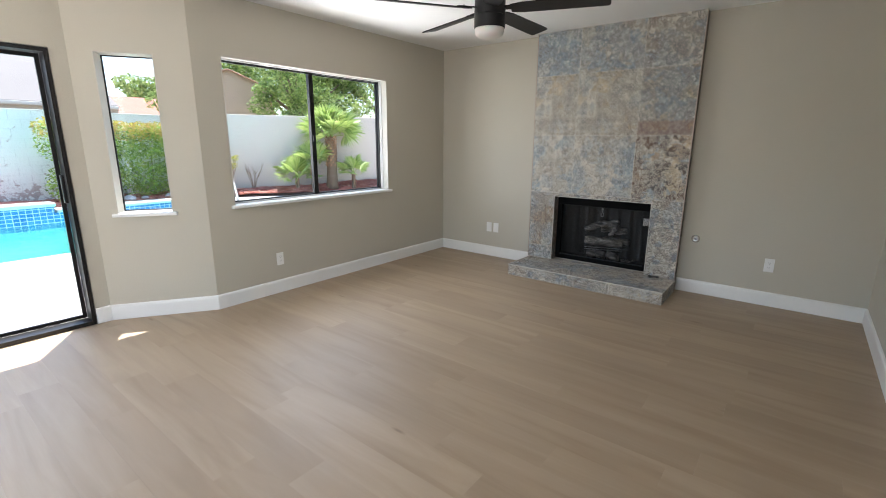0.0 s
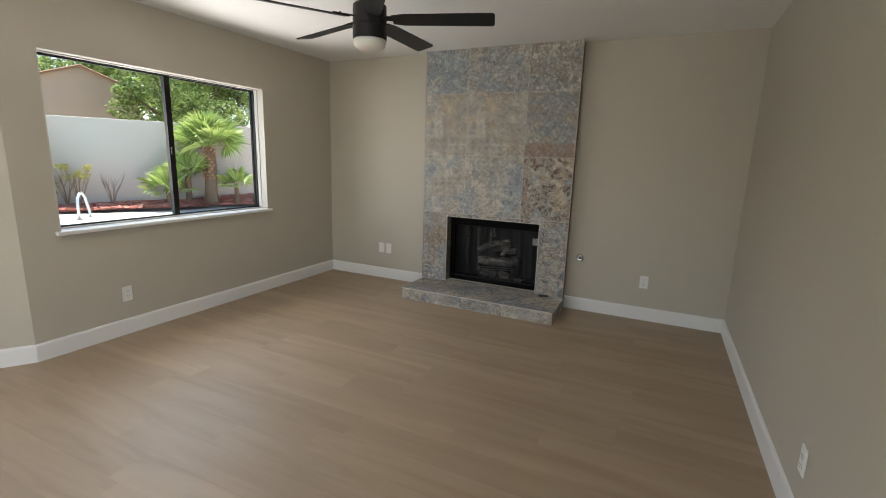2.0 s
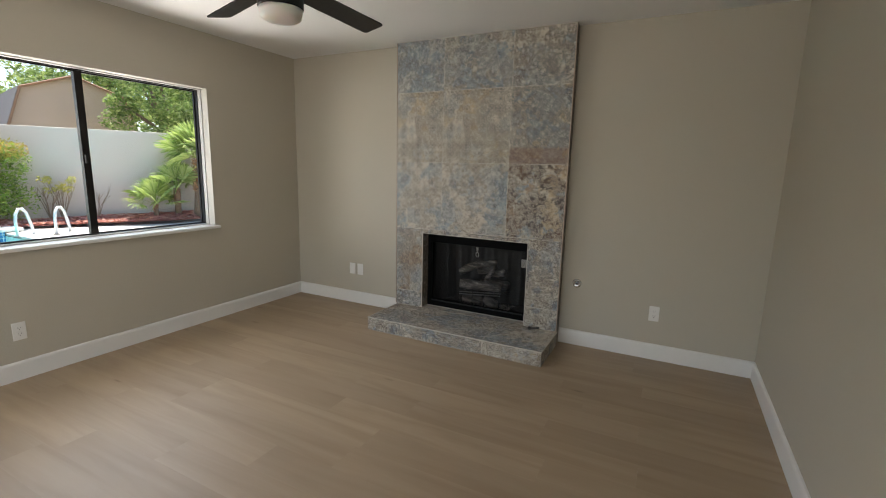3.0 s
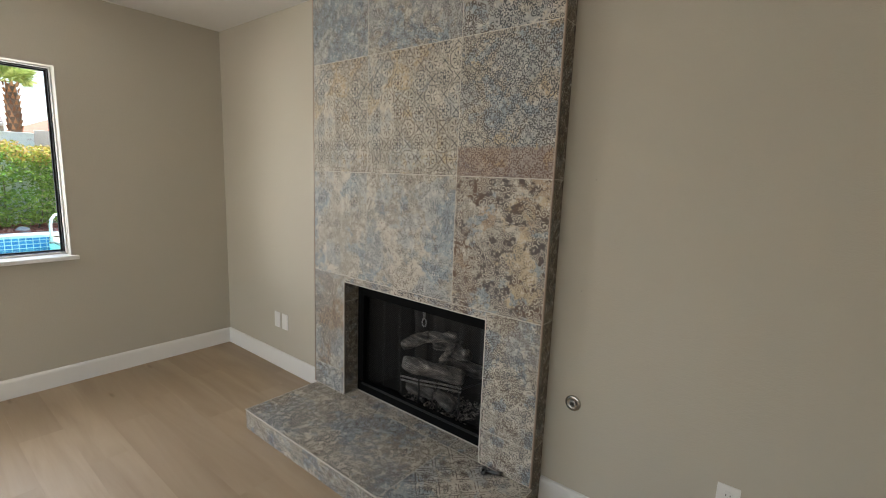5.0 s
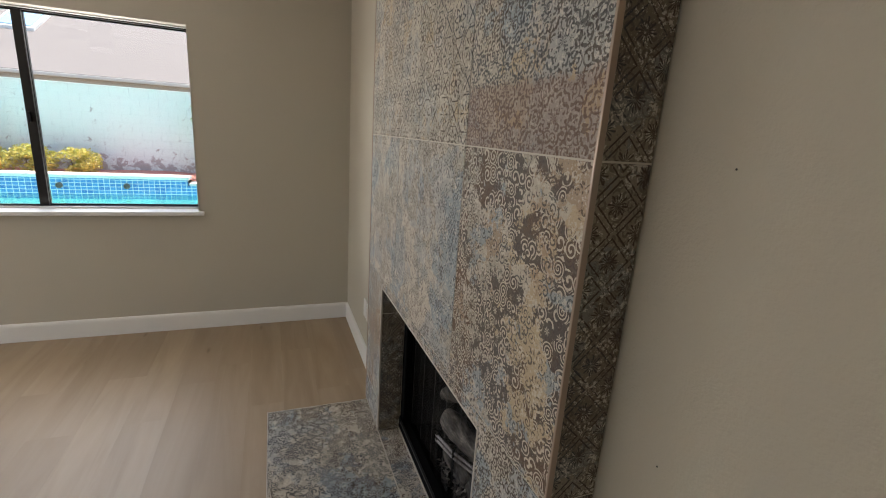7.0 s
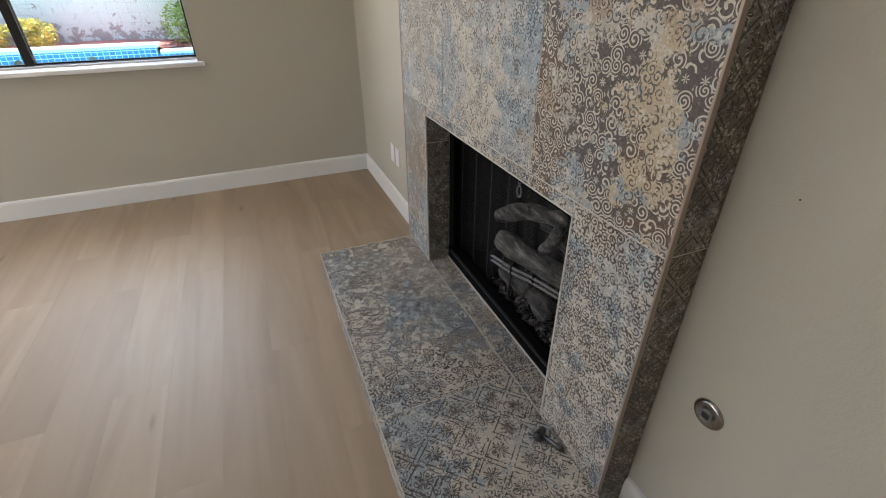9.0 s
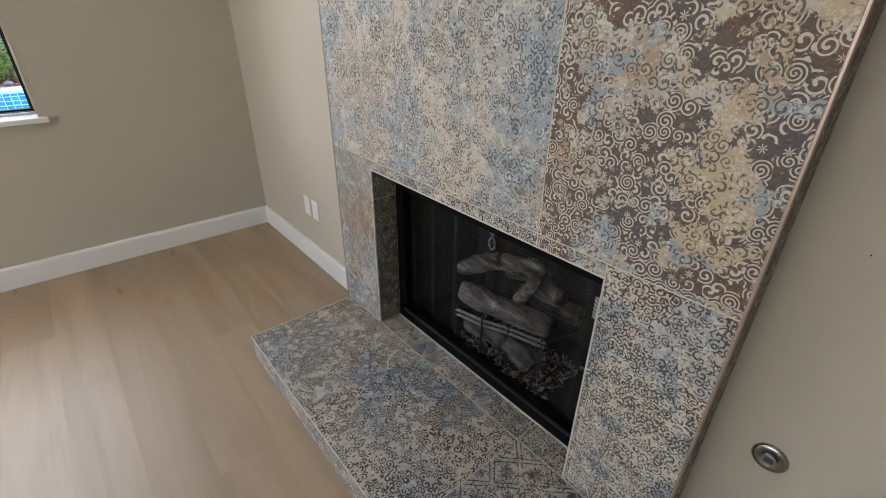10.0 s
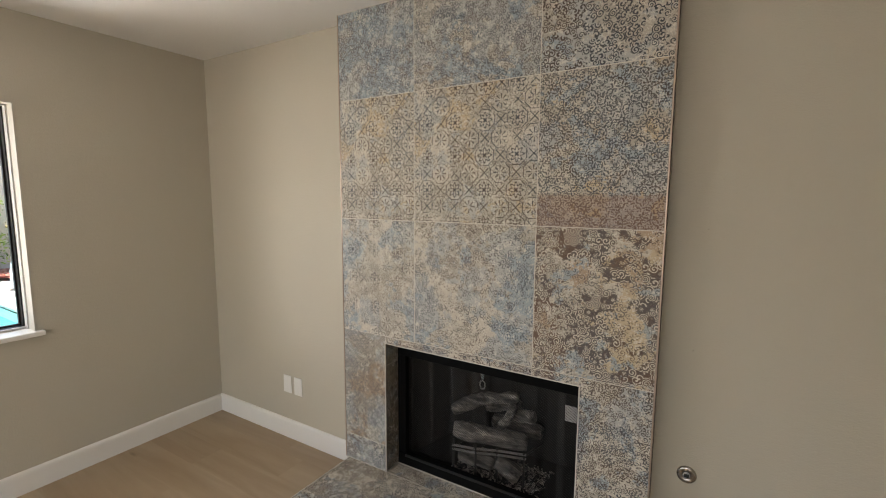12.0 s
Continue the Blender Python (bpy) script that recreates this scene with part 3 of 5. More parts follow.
tile(fire, "leaf", BOX_L, HJ, FP_Y + 0.0005, BOX_Y - 0.002, HEARTH - 0.0012, HEARTH)
tile(fire, "leaf", HJ, BOX_R, FP_Y + 0.0005, BOX_Y - 0.002, HEARTH - 0.0012, HEARTH)
tile(fire, "leaf", HX0, HJ, HY0 + 0.001, HY0 + 0.0024, 0.001, HEARTH - 0.002)
tile(fire, "octagon", HJ, HX1, HY0 + 0.001, HY0 + 0.0024, 0.001, HEARTH - 0.002)
tile(fire, "leaf", HX1 - 0.0024, HX1 - 0.001, HY0 + 0.0026, FP_Y - 0.001, 0.001, HEARTH - 0.002)
tile(fire, "leaf", HX0 + 0.001, HX0 + 0.0024, HY0 + 0.0026, FP_Y - 0.001, 0.001, HEARTH - 0.002)

for x0, x1, y0, y1 in ((HX0 - 0.0015, HX0 + 0.0012, HY0, FP_Y - 0.003), (HX1 - 0.0012, HX1 + 0.0015, HY0, FP_Y - 0.003), (HX0 - 0.0015, HX1 + 0.0015, HY0 - 0.0016, HY0 + 0.001)):
    part("hearth_trim", boxed(x0, x1, y0, y1, HEARTH - 0.0055, HEARTH + 0.0006, 0.0004, 1), PALE_TRIM, fire, "pale edge trim of the hearth")

# firebox
SOOT = plain("sooty_firebrick", (0.012, 0.011, 0.010), 0.85, vary=0.3, scale=25, bump=0.2)
liner = bmesh.new()
fx0, fx1, fy0, fy1, fz0, fz1 = BOX_L - 0.03, BOX_R + 0.03, BOX_Y + 0.004, 5.16, 0.105, 0.812
q = [liner.verts.new(p) for p in ((fx0, fy0, fz0), (fx1, fy0, fz0), (fx1 - 0.12, fy1, fz0), (fx0 + 0.12, fy1, fz0), (fx0, fy0, fz1), (fx1, fy0, fz1), (fx1 - 0.12, fy1 - 0.08, fz1), (fx0 + 0.12, fy1 - 0.08, fz1))]
for f in ((0, 1, 2, 3), (4, 7, 6, 5), (1, 5, 6, 2), (3, 2, 6, 7), (0, 3, 7, 4)):
    liner.faces.new([q[k] for k in f])
# unseen shell, added to block daylight from leaking in round the liner
chase = bmesh.new()
box(chase, BOX_L - 0.25, BOX_R + 0.25, NORTH + T, 5.4, -0.15, H + 0.12)
bmesh.ops.delete(chase, geom=[f for f in chase.faces if f.calc_center_median().y < NORTH + T + 0.001], context="FACES")
structure("chimney_chase", chase, PAINT, "unseen stuccoed chase shell that keeps daylight out behind the firebox", "chimney")
part("firebox_liner", liner, SOOT, fire, "soot-dark firebrick liner")
fy = BOX_Y
SCREEN = plain("matt_black_steel", (0.004, 0.004, 0.004), 0.75, 0.0, vary=0.1, spec=0.08)
part("screen_frame", boxed(BOX_L + 0.003, BOX_R - 0.003, fy, fy + 0.03, 0.718, BOX_T - 0.001, 0.003), SCREEN, fire, "black steel hood bar")
part("screen_frame", boxed(BOX_L + 0.003, BOX_R - 0.003, fy - 0.006, fy + 0.03, HEARTH + 0.001, 0.178, 0.003), SCREEN, fire, "black steel bottom bar")
part("screen_frame", boxed(BOX_L + 0.003, BOX_L + 0.048, fy, fy + 0.03, 0.1785, 0.7175, 0.003), SCREEN, fire, "black steel side bar")
part("screen_frame", boxed(BOX_R - 0.026, BOX_R - 0.003, fy, fy + 0.03, 0.1785, 0.7175, 0.003), SCREEN, fire, "black steel side bar")
part("ledge", boxed(BOX_L + 0.05, BOX_R - 0.042, fy - 0.014, fy - 0.006, 0.168, 0.180, 0.002), BLACK, fire, "thin black steel ledge")
part("curtain_rod", tube([(BOX_L + 0.04, fy + 0.045, 0.708), (BOX_R - 0.04, fy + 0.045, 0.708)], 0.004), BLACK, fire, "black curtain rod")
MESH = plain("black_chain_mesh", (0.045, 0.044, 0.043), 0.4, 0.5, vary=0.1)


def mesh_curtain(x0, x1, z0, z1):
    """Woven wire curtain: zigzag wires side by side, hung in soft folds."""
    pitch, rise, half = 0.0082, 0.0062, 0.0009
    verts, faces = [], []
    cols, steps = int((x1 - x0) / pitch), int((z1 - z0) / rise)
    for c in range(cols):
        xc = x0 + (c + 0.5) * pitch
        base = len(verts)
        for s in range(steps + 1):
            x = xc + (0.25 if (s + c) % 2 else -0.25) * pitch * 1.9
            y = fy + 0.042 + 0.005 * math.sin(x * 46.0) + 0.0025 * math.sin(x * 101.0)
            z = z0 + s * rise
            verts += [(x - half, y, z - half), (x + half, y, z + half)]
        for s in range(steps):
            b = base + 2 * s
            faces.append((b, b + 1, b + 3, b + 2))
    ob = soup("mesh_curtain", verts, faces, MESH, fire)
    tagged(ob, "black woven wire fire curtain", kind="stuff")


mesh_curtain(BOX_L + 0.03, -1.50, 0.182, 0.706)
mesh_curtain(-1.495, BOX_R - 0.02, 0.182, 0.706)
DX, DY = -1.556, 4.78
part("damper_handle", tube([(DX - 0.003, DY, 0.735), (DX - 0.001, DY, 0.69), (DX, DY, 0.66)], [0.005, 0.010, 0.006]), STEEL, fire, "steel damper handle", True)
part("damper_ring", tube([(DX + 0.014 * math.cos(a), DY, 0.632 + 0.022 * math.sin(a)) for a in (k * 0.5236 for k in range(13))], 0.004, 6), STEEL, fire, "steel damper ring", True)
part("damper_rod", tube([(DX - 0.003, DY, 0.73), (DX - 0.003, DY + 0.07, 0.811)], 0.004, 6), STEEL, fire, "steel damper rod")
part("rating_plate", boxed(-1.142, -1.090, fy + 0.056, fy + 0.058, 0.568, 0.640), plain("brushed_plate", (0.42, 0.41, 0.40), 0.5, 0.1, vary=0.2, scale=90), fire, "pale metal rating plate")
LOG = Net("ceramic_log")
lc = LOG.coords()
lb = LOG.noise(LOG.scaled(lc, (6, 30, 30)), 1.0, 5, 0.65)
LOG.bump(lb, 0.7, 0.01)
LOG = LOG.done(LOG.ramp(lb, (0.38, (0.02, 0.018, 0.016)), (0.54, (0.15, 0.135, 0.12)), (0.70, (0.42, 0.39, 0.35))), 0.85)


def gas_log(points, radius):
    pts, rs = [], []
    for k in range(13):
        f = k / 12 * (len(points) - 1)
        i = min(int(f), len(points) - 2)
        p = Vector(points[i]).lerp(Vector(points[i + 1]), f - i)
        pts.append(p)
        rs.append(radius * (0.92 + 0.22 * noise.noise(p * 14)) * (0.8 if k in (0, 12) else 1))
    bm = tube(pts, rs, 14)
    for v in bm.verts:
        v.co += 0.006 * noise.noise_vector(v.co * 22)
    part("gas_log", bm, LOG, fire, "charred ceramic gas log", True)


gas_log([(-1.735, 4.825, 0.335), (-1.55, 4.86, 0.330), (-1.365, 4.91, 0.325)], 0.054)
gas_log([(-1.735, 4.81, 0.445), (-1.64, 4.85, 0.500), (-1.58, 4.87, 0.525)], 0.038)
gas_log([(-1.60, 4.87, 0.515), (-1.52, 4.885, 0.530), (-1.41, 4.90, 0.555)], 0.032)
gas_log([(-1.61, 4.95, 0.445), (-1.50, 4.96, 0.470), (-1.42, 4.95, 0.490)], 0.036)
gas_log([(-1.425, 4.885, 0.530), (-1.45, 4.87, 0.460), (-1.485, 4.86, 0.395)], 0.023)
gas_log([(-1.46, 4.93, 0.440), (-1.40, 4.92, 0.452), (-1.335, 4.91, 0.465)], 0.037)
gas_log([(-1.71, 4.83, 0.195), (-1.60, 4.84, 0.200), (-1.52, 4.85, 0.190)], 0.040)
gas_log([(-1.50, 4.85, 0.215), (-1.44, 4.85, 0.190), (-1.385, 4.86, 0.165)], 0.044)
gas_log([(-1.62, 5.06, 0.31), (-1.34, 5.06, 0.31)], 0.045)
for z in (0.250, 0.272):
    part("grate_bar", tube([(-1.72, 4.775, z), (-1.61, 4.80, z), (-1.50, 4.845, z), (-1.36, 4.885, z)], 0.006, 6), STEEL, fire, "dull iron grate bar")
for x, y in ((-1.715, 4.777), (-1.60, 4.803), (-1.50, 4.845), (-1.37, 4.882)):
    part("grate_bar", tube([(x, y, 0.106), (x, y, 0.29), (x, y + 0.01, 0.30)], 0.006, 6), BLACK, fire)
    part("grate_bar", tube([(x, y + 0.005, 0.262), (x + 0.04, 5.05, 0.265)], 0.006, 6), BLACK, fire)
EMBER = island("grey_ember_bits", ((0.0, (0.10, 0.09, 0.085)), (0.5, (0.28, 0.26, 0.24)), (1.0, (0.5, 0.47, 0.43))), 0.9)
rng = random.Random(4)
ev, ef = [], []
for k in range(700):
    x, y = rng.uniform(-1.74, -1.27), rng.uniform(4.79, 5.04)
    r, z = rng.uniform(0.006, 0.016), 0.106 + rng.uniform(0, 0.03)
    b = len(ev)
    ev += [(x + r * rng.uniform(-1, 1), y + r * rng.uniform(-1, 1), z + r * rng.uniform(-0.3, 1)) for _ in range(4)]
    ef += [(b, b + 1, b + 2), (b, b + 2, b + 3), (b, b + 3, b + 1), (b + 1, b + 3, b + 2)]
tagged(soup("ember_bed", ev, ef, EMBER, fire), "grey ember bits", kind="stuff")

# ---- small things on the walls and hearth ----


def plate(name, m, label, duplex):
    """A wall plate in its own x-z plane, facing -y."""
    o = thing(name, m, label, "outlet" if duplex else "wall plate", "wall plates")
    part("cover", boxed(-0.035, 0.035, -0.0065, -0.0003, -0.0575, 0.0575, 0.003), PLASTIC, o)
    if duplex:
        for z in (-0.0195, 0.0195):
            s = part("socket", lathe([(0.0165, 0.0), (0.0165, 0.003), (0.0155, 0.0036)], 20, "y"), PLASTIC, o, m=pose(0, -0.006, z))
            part("slots", (lambda b: (box(b, -0.0075, -0.0055, -0.0008, 0.0003, 0.0, 0.008), box(b, 0.0055, 0.0075, -0.0008, 0.0003, 0.001, 0.0075), box(b, -0.002, 0.002, -0.0008, 0.0003, -0.0095, -0.006), b)[3])(bmesh.new()), SLOT, s, m=pose(0, -0.0037, 0))
    for z in ((0.0,) if duplex else (-0.04, 0.04)):
        part("screw", lathe([(0.003, 0), (0.003, 0.001), (0.002, 0.0014)], 10, "y"), PLASTIC, o, m=pose(0, -0.0064, z))
    return o


plate("outlet", pose(-0.085, NORTH, 0.355), "white duplex outlet low on the greige wall", True)
plate("outlet", pose(WEST, 2.30, 0.315, 0, 0, 90), "white duplex outlet below the wide window", True)
plate("outlet", pose(EAST, 2.365, 0.300, 0, 0, -90), "white duplex outlet on the plain side wall", True)
plate("blank_plate", pose(-2.897, NORTH, 0.357), "blank white wall plate beside the fireplace", False)
plate("blank_plate", pose(-2.800, NORTH, 0.357), "blank white wall plate beside the fireplace", False)

valve = thing("gas_valve_plate", pose(-0.660, NORTH, 0.510), "round chrome gas valve escutcheon on the wall", "gas valve")
part("flange", lathe([(0.034, 0.0), (0.034, 0.002), (0.030, 0.006), (0.022, 0.0075), (0.019, 0.006)], 40, "y"), CHROME, valve, smooth=True)
part("socket", lathe([(0.013, 0.0), (0.013, 0.010), (0.009, 0.0105)], 24, "y"), STEEL, valve)
part("square_hole", boxed(-0.008, 0.008, -0.0112, -0.0104, -0.007, 0.007), SLOT, valve)

key = thing("gas_key", pose(-0.982, 4.556, HEARTH, 0, 0, 24), "dark steel gas valve key lying on the hearth", "key")
KEY = plain("blackened_steel", (0.10, 0.10, 0.10), 0.28, 0.8, vary=0.2)
part("shaft", tube([(0.0, 0, 0.0105), (0.055, 0, 0.0095), (0.058, 0, 0.0095), (0.078, 0, 0.0095)], [0.0075, 0.0075, 0.0095, 0.0095], 12), KEY, key, smooth=True)
part("crossbar", tube([(0.0, -0.024, 0.011), (0.0, -0.02, 0.011), (0.0, 0.02, 0.011), (0.0, 0.024, 0.011)], [0.008, 0.011, 0.011, 0.008], 12), KEY, key, smooth=True)

for x, z in ((-0.647, 1.439), (-0.667, 0.993)):
    nail = part("nail", lathe([(0.0014, -0.002), (0.0014, 0.0008), (0.0008, 0.001)], 8, "y"), SLOT, None, "tiny dark nail stuck in the greige wall", m=pose(x, NORTH, z))
    tagged(nail, category="nail", group="nails")

# ---- ceiling fan ----
FROST = Net("frosted_lamp_glass")
FROST.p.inputs["Subsurface Weight"].default_value = 0.3
FROST = FROST.done((0.78, 0.76, 0.72), 0.35)
FAN_BLADE = plain("black_fan_blade", (0.010, 0.009, 0.009), 0.5, vary=0.1, scale=60)
fan = thing("ceiling_fan", pose(-1.635, 2.65, H), "black five-blade ceiling fan with frosted round light", "ceiling fan")
part("canopy", lathe([(0.068, -0.0005), (0.068, -0.03), (0.055, -0.055), (0.02, -0.058)], 36), BLACK, fan, smooth=True)
part("downrod", lathe([(0.013, -0.055), (0.013, -0.20)], 16), BLACK, fan, smooth=True)
part("motor_housing", lathe([(0.03, -0.195), (0.085, -0.205), (0.094, -0.213), (0.096, -0.31), (0.096, -0.316), (0.093, -0.318), (0.096, -0.320), (0.096, -0.388), (0.092, -0.391)], 48), BLACK, fan, smooth=False)
part("light_lens", lathe([(0.091, -0.3915), (0.091, -0.405), (0.086, -0.427), (0.068, -0.440), (0.035, -0.447), (0.005, -0.449)], 48), FROST, fan, "frosted white lamp glass", True)


def blade_mesh():
    """A flat blade with rounded tip corners and a narrower root."""
    out = [(0.13, -0.042), (0.20, -0.056), (0.66, -0.064)]
    out += [(0.685 + 0.02 * math.cos(a), -0.044 + 0.02 * math.sin(a)) for a in (radians(d) for d in (-70, -45, -20, 0))]
    out += [(x, -y) for x, y in reversed(out)]
    bm = bmesh.new()
    lo, hi = [bm.verts.new((x, y, -0.003)) for x, y in out], [bm.verts.new((x, y, 0.003)) for x, y in out]
    bm.faces.new(lo[::-1])
    bm.faces.new(hi)
    for k in range(len(out)):
        j = (k + 1) % len(out)
        bm.faces.new((lo[k], lo[j], hi[j], hi[k]))
    return bm


for k in range(5):
    turn = pose(0, 0, -0.285, 0, 0, 19 + 72 * k)
    blade = blade_mesh()
    bmesh.ops.rotate(blade, verts=blade.verts, matrix=Matrix.Rotation(radians(-13), 3, "X"))
    b = part("blade", blade, FAN_BLADE, fan, "flat black fan blade", m=turn)
    arm = boxed(0.085, 0.21, -0.022, 0.022, 0.004, 0.011, 0.002, 1)
    bmesh.ops.rotate(arm, verts=arm.verts, matrix=Matrix.Rotation(radians(-13), 3, "X"))
    part("blade_iron", arm, BLACK, b)
    part("screw", lathe([(0.006, 0.011), (0.006, 0.015), (0.003, 0.016)], 10), BLACK, b, m=pose(0.17, 0, 0))

# ---- the garden ----
DECK_Z, WATER_Z = -0.12, -0.32
PX0, PX1, PY0, PY1 = -12.0, -7.55, -9.0, 5.1
CONCRETE = plain("pale_cool_deck_concrete", (0.44, 0.415, 0.38), 0.8, vary=0.12, scale=14, bump=0.15)
EARTH = plain("dry_desert_earth", (0.33, 0.27, 0.20), 0.95, vary=0.2, scale=8, bump=0.3)
COPING = plain("pale_coping", (0.68, 0.66, 0.62), 0.7, vary=0.1, scale=18)
STUCCO = wall_paint("pale_pinkish_stucco", (0.60, 0.51, 0.44))
PLASTER = plain("pool_plaster", (0.52, 0.76, 0.73), 0.7, vary=0.08, scale=4)
MULCH = plain("red_mulch_bed", (0.58, 0.22, 0.165), 0.95, vary=0.35, scale=40, bump=0.6)
CHIPS = island("red_bark_chips", ((0.0, (0.30, 0.10, 0.07)), (0.5, (0.56, 0.22, 0.165)), (1.0, (0.66, 0.40, 0.32))), 0.9)


def sheet(name, polys, z, material, label, category):
    bm = bmesh.new()
    for p in polys:
        bm.faces.new([bm.verts.new((x, y, z)) for x, y in p])
    return structure(name, bm, material, label, category)


def frame_polys(x0, x1, y0, y1, a0, a1, b0, b1):
    return [((x0, y0), (x1, y0), (x1, b0), (x0, b0)), ((x0, b1), (x1, b1), (x1, y1), (x0, y1)), ((x0, b0), (a0, b0), (a0, b1), (x0, b1)), ((a1, b0), (x1, b0), (x1, b1), (a1, b1))]


sheet("ground", frame_polys(-900, 900, -900, 900, PX0, PX1, PY0, PY1), DECK_Z - 0.06, EARTH, "dry earth ground reaching to the horizon", "ground")
deck = bmesh.new()
box(deck, PX1 + 0.30, BAY - T - 0.0, -14, 14, DECK_Z - 0.055, DECK_Z)
structure("pavement", deck, CONCRETE, "sunlit pale concrete pool deck", "pavement")
deck2 = bmesh.new()
box(deck2, -12.45, PX1 + 0.299, PY1 + 0.30, 14, DECK_Z - 0.055, DECK_Z - 0.002)
structure("pavement", deck2, CONCRETE, "sunlit pale concrete pool deck", "pavement")

pool = thing("pool", pose(0, 0, 0), "swimming pool with turquoise water and blue waterline tile", "pool", "", "structure")
shell = bmesh.new()
e = 0.001
box(shell, PX0 - 0.1, PX1 + 0.1, PY0 - 0.1, PY1 + 0.1, -1.75, -1.6)
part("pool_floor", shell, PLASTER, pool, "pale blue plaster floor")
part("pool_wall", boxed(PX1, PX1 + 0.12, PY0, PY1, -1.6, DECK_Z - 0.06), PLASTER, pool)
part("pool_wall", boxed(PX0 - 0.12, PX0, PY0, PY1, -1.6, -0.40), PLASTER, pool)
part("pool_wall", boxed(PX0, PX1, PY1, PY1 + 0.12, -1.6, DECK_Z - 0.06), PLASTER, pool)
part("pool_wall", boxed(PX0, PX1, PY0 - 0.12, PY0, -1.6, DECK_Z - 0.06), PLASTER, pool)
part("step", boxed(-10.6, -8.2, 4.2, PY1 - 0.001, -1.6, -0.62), PLASTER, pool, "pale pool step")


def water_material():
    n = Net("pool_water")
    rip = n.noise(n.scaled(n.coords(), (2.2, 3.2, 1)), 1.6, 3, 0.5, 0.6)
    bp = n.node("ShaderNodeBump")
    bp.inputs["Strength"].default_value, bp.inputs["Distance"].default_value = 0.35, 0.05
    n.put(bp.inputs["Height"], rip)
    fr = n.node("ShaderNodeFresnel")
    fr.inputs[0].default_value = 1.33
    n.put(fr.inputs["Normal"], bp.outputs[0])
    clear = n.node("ShaderNodeBsdfTransparent")
    clear.inputs[0].default_value = (0.25, 0.70, 0.68, 1)
    gl = n.node("ShaderNodeBsdfGlossy")
    gl.inputs["Roughness"].default_value = 0.03
    n.put(gl.inputs["Normal"], bp.outputs[0])
    mx = n.node("ShaderNodeMixShader")
    n.put(mx.inputs[0], fr.outputs[0])
    n.put(mx.inputs[1], clear.outputs[0])
    n.put(mx.inputs[2], gl.outputs[0])
    n.put(n.t.nodes["Material Output"].inputs[0], mx.outputs[0])
    return n.m


wbm = bmesh.new()
wbm.faces.new([wbm.verts.new(p) for p in ((PX0 + e, PY0 + e, WATER_Z), (PX1 - e, PY0 + e, WATER_Z), (PX1 - e, PY1 - e, WATER_Z), (PX0 + e, PY1 - e, WATER_Z))])
water = structure("water", wbm, water_material(), "rippled turquoise pool water", "water")
water.visible_shadow = False


def band_tile():
    n = Net("blue_glazed_band_tile")
    sp = n.node("ShaderNodeSeparateXYZ")
    n.put(sp.inputs[0], n.coords())
    cb = n.node("ShaderNodeCombineXYZ")
    n.put(cb.inputs[0], n.add(sp.outputs[0], sp.outputs[1]))
    n.put(cb.inputs[1], sp.outputs[2])
    br = n.node("ShaderNodeTexBrick")
    br.offset, br.squash = 0.0, 1.0
    n.put(br.inputs["Vector"], cb.outputs[0])
    for k, v in (("Color1", (0.03, 0.16, 0.42, 1)), ("Color2", (0.07, 0.27, 0.55, 1)), ("Mortar", (0.52, 0.60, 0.66, 1))):
        br.inputs[k].default_value = v
    for k, v in (("Scale", 1.0), ("Mortar Size", 0.007), ("Brick Width", 0.105), ("Row Height", 0.075), ("Bias", 0.0)):
        br.inputs[k].default_value = v
    return n.done(br.outputs[0], 0.2, 0.0, 0.5)


BAND = band_tile()
RISE = 0.11
part("tile_band", boxed(PX0 - 0.14, PX0 + 0.006, PY0, 2.36, -0.42, RISE - 0.08), BAND, pool, "raised wall of blue glazed tile")
part("tile_band", boxed(PX0 - 0.14, PX0 + 0.006, 2.361, PY1, -0.42, -0.10), BAND, pool, "blue glazed waterline tile")
part("tile_band", boxed(PX1 - 0.006, PX1 + 0.02, PY0, PY1, -0.45, DECK_Z - 0.05), BAND, pool, "blue glazed waterline tile")
part("coping", boxed(PX0 - 0.40, PX0 + 0.035, PY0, 2.40, RISE - 0.08, RISE, 0.02), COPING, pool, "pale rounded coping")
part("coping", boxed(PX0 - 0.40, PX0 + 0.035, 2.401, PY1 + 0.30, -0.10, -0.03, 0.02), COPING, pool, "pale rounded coping")
part("coping", boxed(PX1 - 0.03, PX1 + 0.299, PY0, PY1, DECK_Z - 0.05, DECK_Z + 0.004, 0.015), COPING, pool, "pale rounded coping")
part("coping", boxed(PX0 + 0.036, PX1 + 0.299, PY1 + 0.001, PY1 + 0.299, DECK_Z - 0.05, DECK_Z + 0.004, 0.015), COPING, pool, "pale rounded coping")
for y in (-1.27, -0.03, 1.18):
    spout = part("water_spout", lathe([(0.06, 0.0), (0.06, 0.05), (0.045, 0.055), (0.04, 0.02)], 18, "y"), plain("weathered_spout", (0.14, 0.12, 0.10), 0.6), pool, "round wall spout", m=pose(PX0 + 0.005, y, -0.13, 0, 0, 90))
    part("water_jet", tube([(PX0 + 0.04, y, -0.14), (PX0 + 0.12, y, -0.16), (PX0 + 0.17, y, -0.22), (PX0 + 0.19, y, -0.33)], [0.02, 0.022, 0.022, 0.03], 8), plain("falling_water", (0.62, 0.75, 0.80), 0.1, vary=0.2), spout, "thin stream of falling water")

